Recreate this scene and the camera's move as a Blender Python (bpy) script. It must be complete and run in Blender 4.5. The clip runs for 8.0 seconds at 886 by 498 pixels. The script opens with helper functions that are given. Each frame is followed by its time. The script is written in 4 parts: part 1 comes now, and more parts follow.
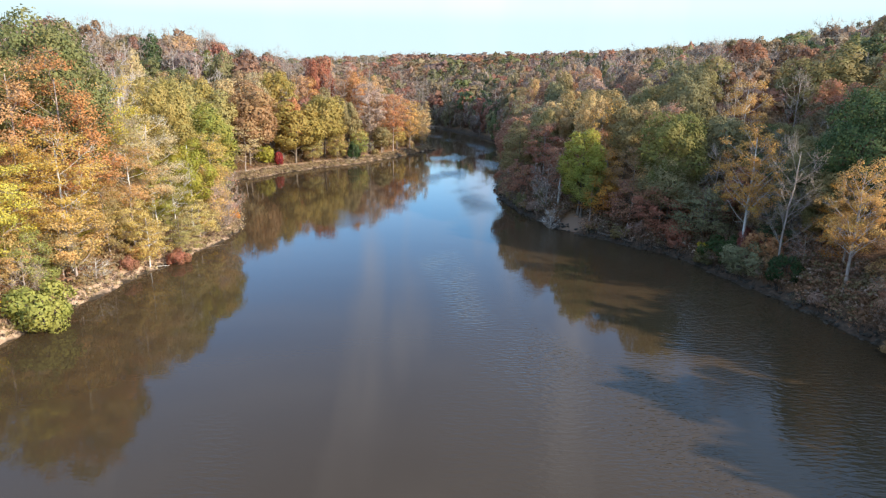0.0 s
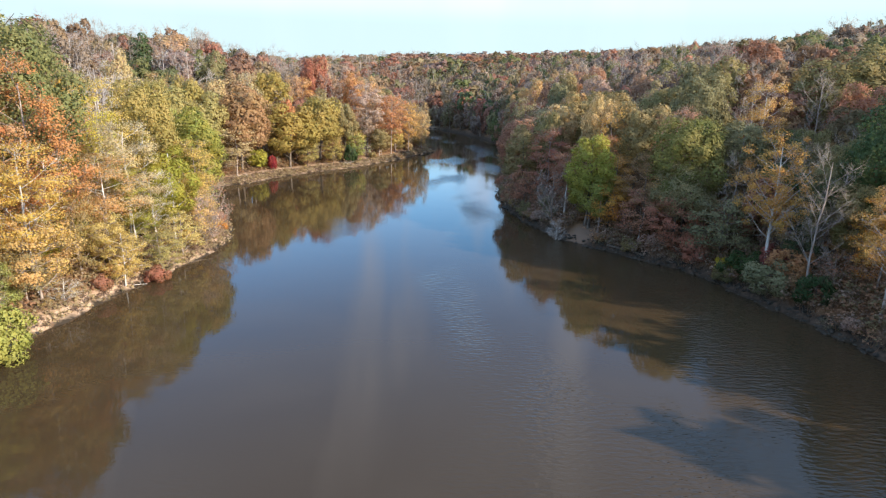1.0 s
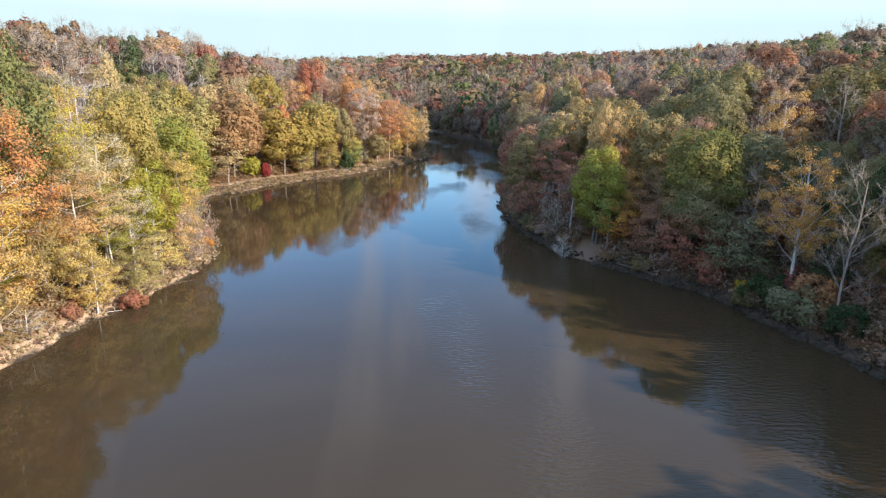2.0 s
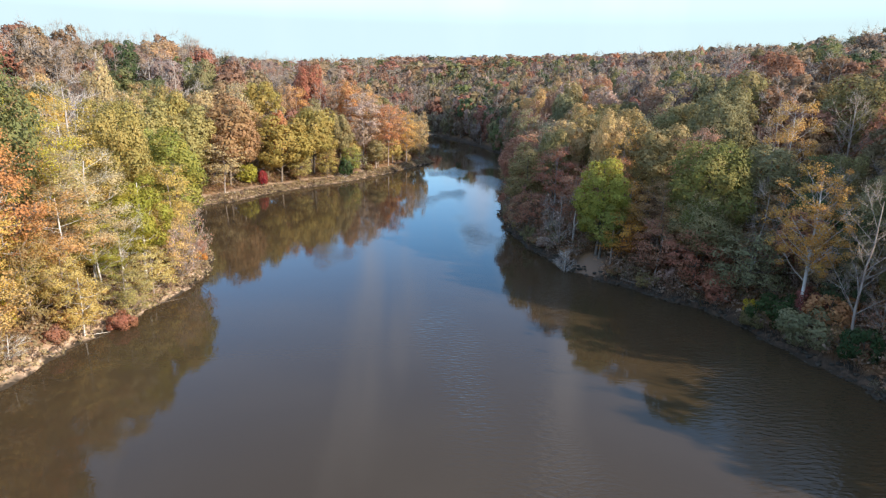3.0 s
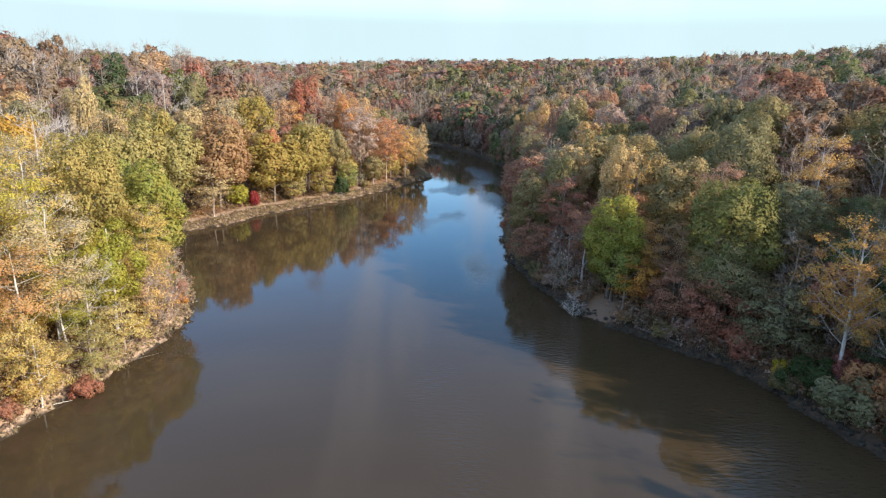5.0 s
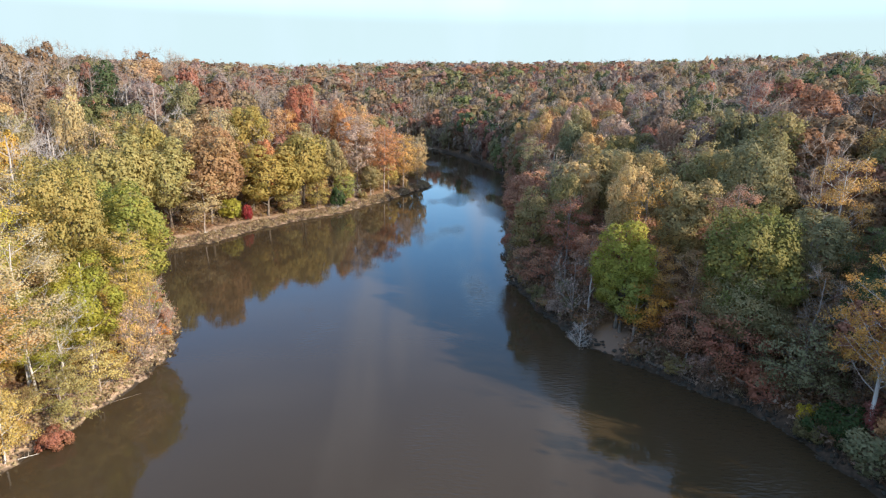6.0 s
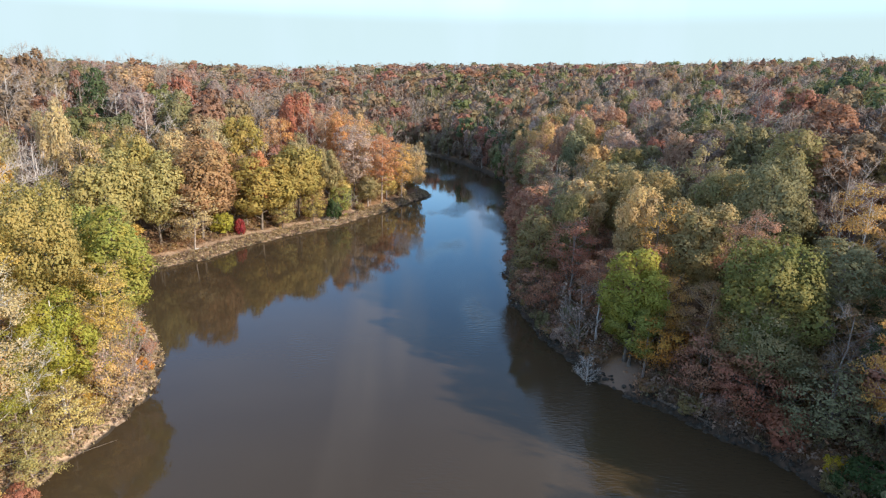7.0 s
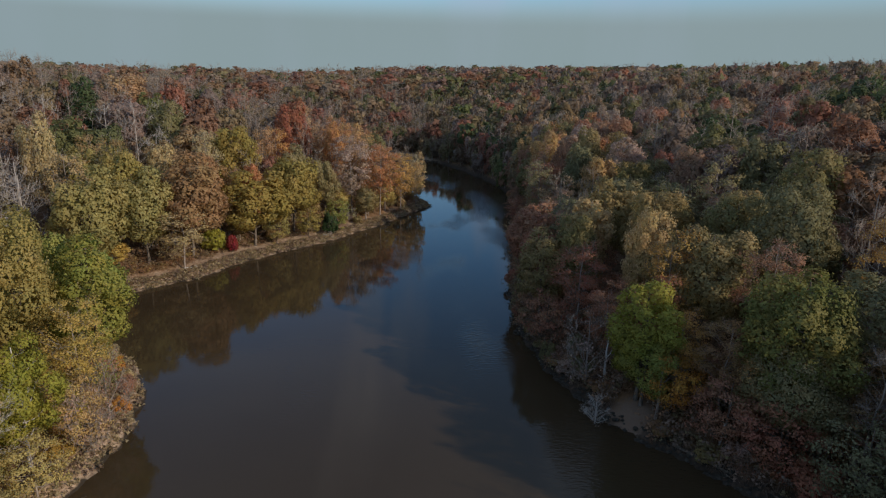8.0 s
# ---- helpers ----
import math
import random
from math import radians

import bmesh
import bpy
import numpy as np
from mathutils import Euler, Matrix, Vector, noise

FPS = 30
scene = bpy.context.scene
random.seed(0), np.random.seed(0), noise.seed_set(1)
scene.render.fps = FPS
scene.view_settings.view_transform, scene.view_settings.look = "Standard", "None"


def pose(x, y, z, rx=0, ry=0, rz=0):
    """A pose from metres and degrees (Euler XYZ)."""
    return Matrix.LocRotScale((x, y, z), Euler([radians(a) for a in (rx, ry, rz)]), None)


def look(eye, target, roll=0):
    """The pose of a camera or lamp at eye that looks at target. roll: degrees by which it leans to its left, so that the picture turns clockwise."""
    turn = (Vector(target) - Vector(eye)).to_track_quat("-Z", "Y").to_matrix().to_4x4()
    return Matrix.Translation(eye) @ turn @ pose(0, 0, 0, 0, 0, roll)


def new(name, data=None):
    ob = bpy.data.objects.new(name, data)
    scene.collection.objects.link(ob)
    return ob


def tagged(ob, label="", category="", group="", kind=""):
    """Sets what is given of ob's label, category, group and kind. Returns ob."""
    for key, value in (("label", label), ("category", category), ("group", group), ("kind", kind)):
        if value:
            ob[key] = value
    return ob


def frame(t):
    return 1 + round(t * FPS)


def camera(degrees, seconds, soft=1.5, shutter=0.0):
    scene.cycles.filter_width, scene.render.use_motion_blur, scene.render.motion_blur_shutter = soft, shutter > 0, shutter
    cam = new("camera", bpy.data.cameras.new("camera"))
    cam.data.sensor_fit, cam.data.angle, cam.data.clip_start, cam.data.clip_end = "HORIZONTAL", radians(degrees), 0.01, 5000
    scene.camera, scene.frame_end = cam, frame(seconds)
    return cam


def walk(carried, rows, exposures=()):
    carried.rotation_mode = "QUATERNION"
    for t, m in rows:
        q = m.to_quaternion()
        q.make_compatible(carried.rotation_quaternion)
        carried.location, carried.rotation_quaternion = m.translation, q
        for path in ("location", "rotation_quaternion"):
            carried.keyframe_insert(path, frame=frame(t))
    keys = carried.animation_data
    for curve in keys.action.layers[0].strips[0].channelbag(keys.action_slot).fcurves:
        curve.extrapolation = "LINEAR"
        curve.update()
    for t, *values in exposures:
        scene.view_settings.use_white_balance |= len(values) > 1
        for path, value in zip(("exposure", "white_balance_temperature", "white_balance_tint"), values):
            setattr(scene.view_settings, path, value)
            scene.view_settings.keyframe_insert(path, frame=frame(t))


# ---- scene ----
cam = camera(72.1, 8.0, soft=1.2)
PATH = [
    (0, (0.769, -2.897, 23.191), (0.746, -0.967, 22.668), 1.15),
    (0.5, (0.726, 0.035, 23.501), (0.703, 1.965, 22.975), 1.15),
    (1, (0.627, 3.188, 23.772), (0.606, 5.117, 23.246), 1.2),
    (1.5, (0.584, 6.597, 24.212), (0.564, 8.527, 23.687), 1.2),
    (3, (0.647, 11.823, 26.176), (0.626, 13.753, 25.653), 1.2),
    (3.5, (0.698, 12.855, 27.0), (0.677, 14.785, 26.478), 1.2),
    (4, (0.608, 14.552, 27.992), (0.587, 16.482, 27.47), 1.25),
    (4.5, (0.543, 16.899, 29.027), (0.522, 18.829, 28.503), 1.3),
    (6, (0.451, 24.89, 32.247), (0.432, 26.82, 31.724), 1.3),
    (6.5, (0.412, 27.43, 33.415), (0.394, 29.36, 32.889), 1.3),
    (7, (0.419, 30.132, 34.476), (0.401, 32.062, 33.952), 1.3),
    (7.5, (0.494, 32.9, 35.527), (0.473, 34.831, 35.004), 1.25),
    (8, (0.61, 35.701, 36.589), (0.588, 37.631, 36.067), 1.2),
]
BRIGHT = 0.71
FADE = [(0, BRIGHT + 0.1), (4, BRIGHT), (7.6, BRIGHT - 0.12), (7.8, BRIGHT - 0.72), (8, BRIGHT - 1.5)]
walk(cam, [(t, look(eye, target, roll)) for t, eye, target, roll in PATH], FADE)

# ---- sun and sky: a low autumn sun behind the camera, to its right ----
SUN_AZIMUTH, SUN_HEIGHT = 117.0, 24.0
world = bpy.data.worlds.new("world")
scene.world = world
world.use_nodes = True
wn, wl = world.node_tree.nodes, world.node_tree.links
sky = wn.new("ShaderNodeTexSky")
sky.sky_type, sky.sun_disc = "NISHITA", False
sky.sun_elevation, sky.sun_rotation = radians(SUN_HEIGHT), radians(SUN_AZIMUTH)
sky.air_density, sky.dust_density, sky.ozone_density = 1.0, 0.0, 3.0
ray = wn.new("ShaderNodeTexCoord")
stretch = wn.new("ShaderNodeMapping")
stretch.inputs["Scale"].default_value = (1.6, 1.6, 9.0)
stretch.inputs["Rotation"].default_value = (0.0, radians(8), radians(20))
wisps = wn.new("ShaderNodeTexNoise")
wisps.inputs["Scale"].default_value, wisps.inputs["Detail"].default_value = 1.7, 7.0
thin = wn.new("ShaderNodeMapRange")
thin.inputs["From Min"].default_value, thin.inputs["From Max"].default_value = 0.48, 0.78
thin.inputs["To Max"].default_value = 0.3
cloud = wn.new("ShaderNodeMix")
cloud.data_type = "RGBA"
cloud.inputs["B"].default_value = (4.4, 5.2, 6.8, 1)
back = wn["Background"]
back.inputs["Strength"].default_value = 0.147
wl.new(ray.outputs["Generated"], stretch.inputs["Vector"])
wl.new(stretch.outputs["Vector"], wisps.inputs["Vector"])
wl.new(wisps.outputs["Fac"], thin.inputs["Value"])
up = wn.new("ShaderNodeSeparateXYZ")
wl.new(ray.outputs["Generated"], up.inputs["Vector"])
deepen = wn.new("ShaderNodeHueSaturation")
deepen.inputs["Saturation"].default_value = 1.2
deepen.inputs["Value"].default_value = 1.75
wl.new(sky.outputs["Color"], deepen.inputs["Color"])
# a thin even veil high up
veil = wn.new("ShaderNodeMapRange")
veil.interpolation_type = "SMOOTHSTEP"
veil.inputs["From Min"].default_value, veil.inputs["From Max"].default_value = 0.25, 0.6
veil.inputs["To Max"].default_value = 0.55
wl.new(up.outputs["Z"], veil.inputs["Value"])
milky = wn.new("ShaderNodeMix")
milky.data_type = "RGBA"
milky.inputs["B"].default_value = (2.75, 3.6, 4.8, 1)
wl.new(veil.outputs["Result"], milky.inputs["Factor"])
wl.new(deepen.outputs["Color"], milky.inputs["A"])
# long streaks of high cloud running towards the horizon
comb = wn.new("ShaderNodeMapping")
comb.inputs["Scale"].default_value = (5.0, 0.7, 1.1)
comb.inputs["Location"].default_value = (6.8, 0.0, 0.0)
comb.inputs["Rotation"].default_value = (0.0, radians(-6), 0.0)
streaks = wn.new("ShaderNodeTexNoise")
streaks.inputs["Scale"].default_value, streaks.inputs["Detail"].default_value = 1.5, 3.0
wl.new(ray.outputs["Generated"], comb.inputs["Vector"])
wl.new(comb.outputs["Vector"], streaks.inputs["Vector"])
streak = wn.new("ShaderNodeMapRange")
streak.inputs["From Min"].default_value, streak.inputs["From Max"].default_value = 0.5, 0.66
streak.inputs["To Max"].default_value = 0.7
wl.new(streaks.outputs["Fac"], streak.inputs["Value"])
most = wn.new("ShaderNodeMath")
most.operation = "MAXIMUM"
wl.new(streak.outputs["Result"], most.inputs[0])
wl.new(thin.outputs["Result"], most.inputs[1])
# pale haze along the horizon
low = wn.new("ShaderNodeMapRange")
low.interpolation_type = "SMOOTHSTEP"
low.inputs["From Min"].default_value, low.inputs["From Max"].default_value = 0.165, 0.085
wl.new(up.outputs["Z"], low.inputs["Value"])
hazy = wn.new("ShaderNodeMix")
hazy.data_type = "RGBA"
hazy.inputs["B"].default_value = (2.95, 3.85, 4.1, 1)
wl.new(low.outputs["Result"], hazy.inputs["Factor"])
wl.new(milky.outputs["Result"], hazy.inputs["A"])
# the clouds fade in the haze
fade = wn.new("ShaderNodeMapRange")
fade.inputs["To Min"].default_value, fade.inputs["To Max"].default_value = 1.0, 0.1
wl.new(low.outputs["Result"], fade.inputs["Value"])
share = wn.new("ShaderNodeMath")
share.operation = "MULTIPLY"
wl.new(most.outputs[0], share.inputs[0])
wl.new(fade.outputs["Result"], share.inputs[1])
wl.new(share.outputs[0], cloud.inputs["Factor"])
wl.new(hazy.outputs["Result"], cloud.inputs["A"])
wl.new(cloud.outputs["Result"], back.inputs["Color"])

sun = new("sun", bpy.data.lights.new("sun", "SUN"))
sun.data.energy, sun.data.angle, sun.data.color = 5.0, radians(0.6), (1.0, 0.88, 0.71)
az, el = radians(SUN_AZIMUTH), radians(SUN_HEIGHT)
sun.matrix_world = look((200 * math.sin(az) * math.cos(el), 200 * math.cos(az) * math.cos(el), 200 * math.sin(el)), (0, 0, 0))

# ---- materials ----
def material(name):
    m = bpy.data.materials.new(name)
    m.use_nodes = True
    n, l = m.node_tree.nodes, m.node_tree.links
    return m, n, l, n["Principled BSDF"]


def mix_rgb(n, l, fac, a, b, mode="MIX"):
    x = n.new("ShaderNodeMix")
    x.data_type, x.blend_type = "RGBA", mode
    for key, v in (("Factor", fac), ("A", a), ("B", b)):
        if isinstance(v, bpy.types.NodeSocket):
            l.new(v, x.inputs[key])
        elif isinstance(v, (tuple, list)):
            x.inputs[key].default_value = (*v[:3], 1)
        else:
            x.inputs[key].default_value = v
    return x.outputs["Result"]


def ramp_range(n, l, value, lo, hi, to_lo=0.0, to_hi=1.0):
    r = n.new("ShaderNodeMapRange")
    l.new(value, r.inputs["Value"])
    for key, v in (("From Min", lo), ("From Max", hi), ("To Min", to_lo), ("To Max", to_hi)):
        r.inputs[key].default_value = v
    return r.outputs["Result"]


def noise_fac(n, l, scale, detail=4.0, coord="Object", stretch_by=None):
    c = n.new("ShaderNodeTexCoord")
    t = n.new("ShaderNodeTexNoise")
    t.inputs["Scale"].default_value, t.inputs["Detail"].default_value = scale, detail
    if stretch_by:
        mp = n.new("ShaderNodeMapping")
        mp.inputs["Scale"].default_value = stretch_by
        l.new(c.outputs[coord], mp.inputs["Vector"])
        l.new(mp.outputs["Vector"], t.inputs["Vector"])
    else:
        l.new(c.outputs[coord], t.inputs["Vector"])
    return t.outputs["Fac"]


def finish_leaf(m, n, l, bsdf, colour):
    """Matt leaf with some light coming through it."""
    l.new(colour, bsdf.inputs["Base Color"])
    bsdf.inputs["Roughness"].default_value = 0.6
    bsdf.inputs["Specular IOR Level"].default_value = 0.12
    tr = n.new("ShaderNodeBsdfTranslucent")
    l.new(colour, tr.inputs["Color"])
    mx = n.new("ShaderNodeMixShader")
    mx.inputs["Fac"].default_value = 0.44
    l.new(bsdf.outputs["BSDF"], mx.inputs[1])
    l.new(tr.outputs["BSDF"], mx.inputs[2])
    l.new(mx.outputs["Shader"], n["Material Output"].inputs["Surface"])


def mottled(n, l, island):
    """Brightness of single leaves and of the sprays that they grow in."""
    spray = ramp_range(n, l, noise_fac(n, l, 3.2, 4.0), 0.32, 0.68, 0.74, 1.2)
    both = n.new("ShaderNodeMath")
    both.operation = "MULTIPLY"
    l.new(spray, both.inputs[0])
    l.new(ramp_range(n, l, island, 0, 1, 0.85, 1.16), both.inputs[1])
    return both.outputs[0]


def leaf_material(name, main, other, turn=0.35):
    """main: the crown's colour; other: the colour that single boughs have turned to."""
    m, n, l, bsdf = material(name)
    geo, info = n.new("ShaderNodeNewGeometry"), n.new("ShaderNodeObjectInfo")
    patch = ramp_range(n, l, noise_fac(n, l, 0.33, 3.0), 0.5 - turn * 0.3, 0.72)
    colour = mix_rgb(n, l, patch, [1.15 * c for c in main], [1.15 * c for c in other])
    hsv = n.new("ShaderNodeHueSaturation")
    l.new(ramp_range(n, l, info.outputs["Random"], 0, 1, 0.488, 0.512), hsv.inputs["Hue"])
    l.new(ramp_range(n, l, info.outputs["Random"], 1, 0, 0.86, 1.08), hsv.inputs["Saturation"])
    l.new(mottled(n, l, geo.outputs["Random Per Island"]), hsv.inputs["Value"])
    l.new(colour, hsv.inputs["Color"])
    finish_leaf(m, n, l, bsdf, hsv.outputs["Color"])
    return m


LEAF = {
    "gold": leaf_material("gold_leaves", (0.56, 0.375, 0.10), (0.51, 0.375, 0.09)),
    "amber": leaf_material("amber_leaves", (0.57, 0.30, 0.09), (0.56, 0.37, 0.10)),
    "coral": leaf_material("coral_leaves", (0.51, 0.275, 0.125), (0.54, 0.335, 0.13)),
    "grass": leaf_material("bright_green_leaves", (0.19, 0.20, 0.065), (0.28, 0.235, 0.08)),
    "yellow": leaf_material("yellow_leaves", (0.62, 0.46, 0.035), (0.42, 0.4, 0.06)),
    "lime": leaf_material("lime_leaves", (0.31, 0.315, 0.07), (0.40, 0.35, 0.08)),
    "green": leaf_material("green_leaves", (0.23, 0.205, 0.08), (0.32, 0.235, 0.10)),
    "fresh": leaf_material("light_green_leaves", (0.27, 0.29, 0.075), (0.40, 0.34, 0.085)),
    "deep": leaf_material("deep_green_leaves", (0.08, 0.12, 0.045), (0.13, 0.15, 0.06)),
    "olive": leaf_material("olive_leaves", (0.30, 0.24, 0.10), (0.39, 0.27, 0.12)),
    "moss": leaf_material("yellow_olive_leaves", (0.36, 0.29, 0.085), (0.44, 0.315, 0.10)),
    "sage": leaf_material("sage_leaves", (0.23, 0.21, 0.1), (0.28, 0.23, 0.11)),
    "tan": leaf_material("tan_leaves", (0.52, 0.36, 0.18), (0.52, 0.38, 0.15)),
    "umber": leaf_material("umber_leaves", (0.40, 0.25, 0.13), (0.40, 0.28, 0.125)),
    "russet": leaf_material("russet_leaves", (0.40, 0.19, 0.12), (0.41, 0.235, 0.13)),
    "rust": leaf_material("rust_leaves", (0.5, 0.265, 0.135), (0.5, 0.32, 0.14)),
    "copper": leaf_material("copper_leaves", (0.55, 0.31, 0.13), (0.56, 0.38, 0.14)),
    "crimson": leaf_material("crimson_leaves", (0.30, 0.06, 0.06), (0.36, 0.13, 0.08)),
    "mauve": leaf_material("dry_pinkish_leaves", (0.46, 0.31, 0.25), (0.47, 0.32, 0.2)),
    "pine": leaf_material("evergreen_leaves", (0.05, 0.085, 0.03), (0.08, 0.105, 0.045)),
    "straw": leaf_material("dry_grass", (0.46, 0.36, 0.20), (0.36, 0.27, 0.14)),
}


def bark_material(name, light, dark, scale=5.0):
    m, n, l, bsdf = material(name)
    f = noise_fac(n, l, scale, 5.0, stretch_by=(1, 1, 0.25))
    patches = noise_fac(n, l, 0.9, 2.0)
    c = mix_rgb(n, l, ramp_range(n, l, f, 0.35, 0.65), dark, light)
    c = mix_rgb(n, l, ramp_range(n, l, patches, 0.5, 0.8, 0.0, 0.5), c, dark)
    l.new(c, bsdf.inputs["Base Color"])
    bsdf.inputs["Roughness"].default_value = 0.9
    bsdf.inputs["Specular IOR Level"].default_value = 0.15
    bump = n.new("ShaderNodeBump")
    bump.inputs["Strength"].default_value, bump.inputs["Distance"].default_value = 0.5, 0.03
    l.new(f, bump.inputs["Height"])
    l.new(bump.outputs["Normal"], bsdf.inputs["Normal"])
    return m


BARK = {
    "brown": bark_material("brown_bark", (0.24, 0.19, 0.15), (0.10, 0.08, 0.06)),
    "grey": bark_material("grey_bark", (0.43, 0.36, 0.30), (0.26, 0.20, 0.165)),
    "ashen": bark_material("ashen_bark", (0.58, 0.51, 0.45), (0.38, 0.32, 0.28)),
    "pale": bark_material("pale_bark", (0.68, 0.64, 0.58), (0.42, 0.37, 0.32), 2.5),
}

# woods farther back: one colour a tree, carried by the mesh
m, n, l, bsdf = material("distant_foliage")
tint, geo = n.new("ShaderNodeAttribute"), n.new("ShaderNodeNewGeometry")
tint.attribute_name = "tint"
hsv = n.new("ShaderNodeHueSaturation")
l.new(tint.outputs["Color"], hsv.inputs["Color"])
l.new(mottled(n, l, geo.outputs["Random Per Island"]), hsv.inputs["Value"])
finish_leaf(m, n, l, bsdf, hsv.outputs["Color"])
WOODS = m

# ground: leaf litter, dry grass and bare soil along the water
m, n, l, bsdf = material("forest_floor")
geo, sep = n.new("ShaderNodeNewGeometry"), n.new("ShaderNodeSeparateXYZ")
l.new(geo.outputs["Position"], sep.inputs["Vector"])
fine, broad = noise_fac(n, l, 2.2, 6.0), noise_fac(n, l, 0.12, 3.0)
litter = mix_rgb(n, l, ramp_range(n, l, fine, 0.35, 0.65), (0.11, 0.07, 0.045), (0.28, 0.17, 0.10))
litter = mix_rgb(n, l, ramp_range(n, l, broad, 0.45, 0.7), litter, (0.24, 0.13, 0.06))
soil = mix_rgb(n, l, ramp_range(n, l, fine, 0.4, 0.62), (0.37, 0.25, 0.165), (0.55, 0.395, 0.27))
edge = n.new("ShaderNodeMath")
edge.operation = "ADD"
l.new(sep.outputs["Z"], edge.inputs[0])
l.new(ramp_range(n, l, noise_fac(n, l, 0.5, 3.0), 0.3, 0.7, -0.35, 0.35), edge.inputs[1])
# east bank soil darker: debris, and the bank's shade put into the colour
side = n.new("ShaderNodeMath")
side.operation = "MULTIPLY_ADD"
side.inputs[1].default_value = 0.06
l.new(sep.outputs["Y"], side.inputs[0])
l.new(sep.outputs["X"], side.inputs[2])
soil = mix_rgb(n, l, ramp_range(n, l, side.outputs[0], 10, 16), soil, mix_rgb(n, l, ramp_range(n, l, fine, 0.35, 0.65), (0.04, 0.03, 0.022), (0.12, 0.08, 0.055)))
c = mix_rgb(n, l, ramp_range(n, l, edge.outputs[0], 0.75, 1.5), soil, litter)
c = mix_rgb(n, l, ramp_range(n, l, edge.outputs[0], 0.02, 0.3), (0.05, 0.038, 0.027), c)
away = n.new("ShaderNodeVectorMath")
away.operation = "DISTANCE"
away.inputs[1].default_value = (21.3, 97.0, 1.2)
l.new(geo.outputs["Position"], away.inputs[0])
worn = n.new("ShaderNodeMath")
worn.operation = "MULTIPLY_ADD"
worn.inputs[1].default_value = 4.0
l.new(fine, worn.inputs[0])
l.new(away.outputs["Value"], worn.inputs[2])
c = mix_rgb(n, l, ramp_range(n, l, worn.outputs[0], 5.0, 3.8), c, (0.22, 0.145, 0.10))
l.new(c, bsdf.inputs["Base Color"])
bsdf.inputs["Roughness"].default_value = 0.95
bsdf.inputs["Specular IOR Level"].default_value = 0.1
bump = n.new("ShaderNodeBump")
bump.inputs["Strength"].default_value, bump.inputs["Distance"].default_value = 0.6, 0.12
l.new(fine, bump.inputs["Height"])
l.new(bump.outputs["Normal"], bsdf.inputs["Normal"])
FLOOR = m

# water: muddy brown, calm on one side and rippled by the breeze in lanes
m, n, l, bsdf = material("lake_water")
silt = noise_fac(n, l, 0.035, 3.0)
l.new(mix_rgb(n, l, ramp_range(n, l, silt, 0.35, 0.7), (0.048, 0.0315, 0.0165), (0.057, 0.039, 0.021)), bsdf.inputs["Base Color"])
bsdf.inputs["IOR"].default_value = 1.333
bsdf.inputs["Roughness"].default_value = 0.02
ripples = noise_fac(n, l, 1.9, 2.0, stretch_by=(0.6, 1.6, 1.0))
swell = noise_fac(n, l, 0.22, 2.0, stretch_by=(0.7, 1.3, 1.0))
geo, sep = n.new("ShaderNodeNewGeometry"), n.new("ShaderNodeSeparateXYZ")
l.new(geo.outputs["Position"], sep.inputs["Vector"])
open_side = n.new("ShaderNodeMath")
open_side.operation = "MULTIPLY_ADD"
open_side.inputs[1].default_value = 0.006
l.new(sep.outputs["X"], open_side.inputs[0])
l.new(noise_fac(n, l, 0.04, 2.0, stretch_by=(1.6, 0.6, 1)), open_side.inputs[2])
lanes = ramp_range(n, l, open_side.outputs[0], 0.5, 0.7, 0.04, 1.0)
b1, b2 = n.new("ShaderNodeBump"), n.new("ShaderNodeBump")
b1.inputs["Distance"].default_value, b2.inputs["Distance"].default_value = 0.085, 0.03
b2.inputs["Strength"].default_value = 0.2
l.new(lanes, b1.inputs["Strength"])
l.new(ripples, b1.inputs["Height"])
l.new(swell, b2.inputs["Height"])
l.new(b1.outputs["Normal"], b2.inputs["Normal"])
l.new(b2.outputs["Normal"], bsdf.inputs["Normal"])
WATER = m

# ---- the lake's outline and the land round it ----
WEST = [(-46, -260), (-46, -60), (-44, 0), (-41, 30), (-38.6, 50), (-37.4, 60), (-36.4, 68), (-34.8, 76), (-33.2, 84),
        (-33, 92), (-35.5, 101), (-42, 110), (-55, 118), (-68, 124), (-70, 131), (-55.5, 136), (-47, 145), (-42.3, 156.2),
        (-35.8, 165.2), (-27.8, 175.3), (-17.5, 194.6), (-8, 216.5), (-5.5, 222), (-9, 231), (-28, 250), (-60, 284), (-110, 322),
        (-200, 370), (-260, 420)]
EAST = [(-250, 450), (-180, 425), (-90, 405), (-45, 374), (-20, 352), (-7, 333), (4, 308), (13.5, 281), (18.5, 264), (20.5, 246), (18.5, 210),
        (15, 170), (11.5, 140), (11.5, 122), (13.5, 112), (17, 103), (18.5, 98), (22.5, 93.5), (26.5, 88.5), (32, 82.5),
        (35, 76), (37, 69), (39.5, 61), (41.5, 51), (44, 35), (50, 0), (56, -60), (60, -260)]
OUTLINE = np.array(WEST + EAST, float)


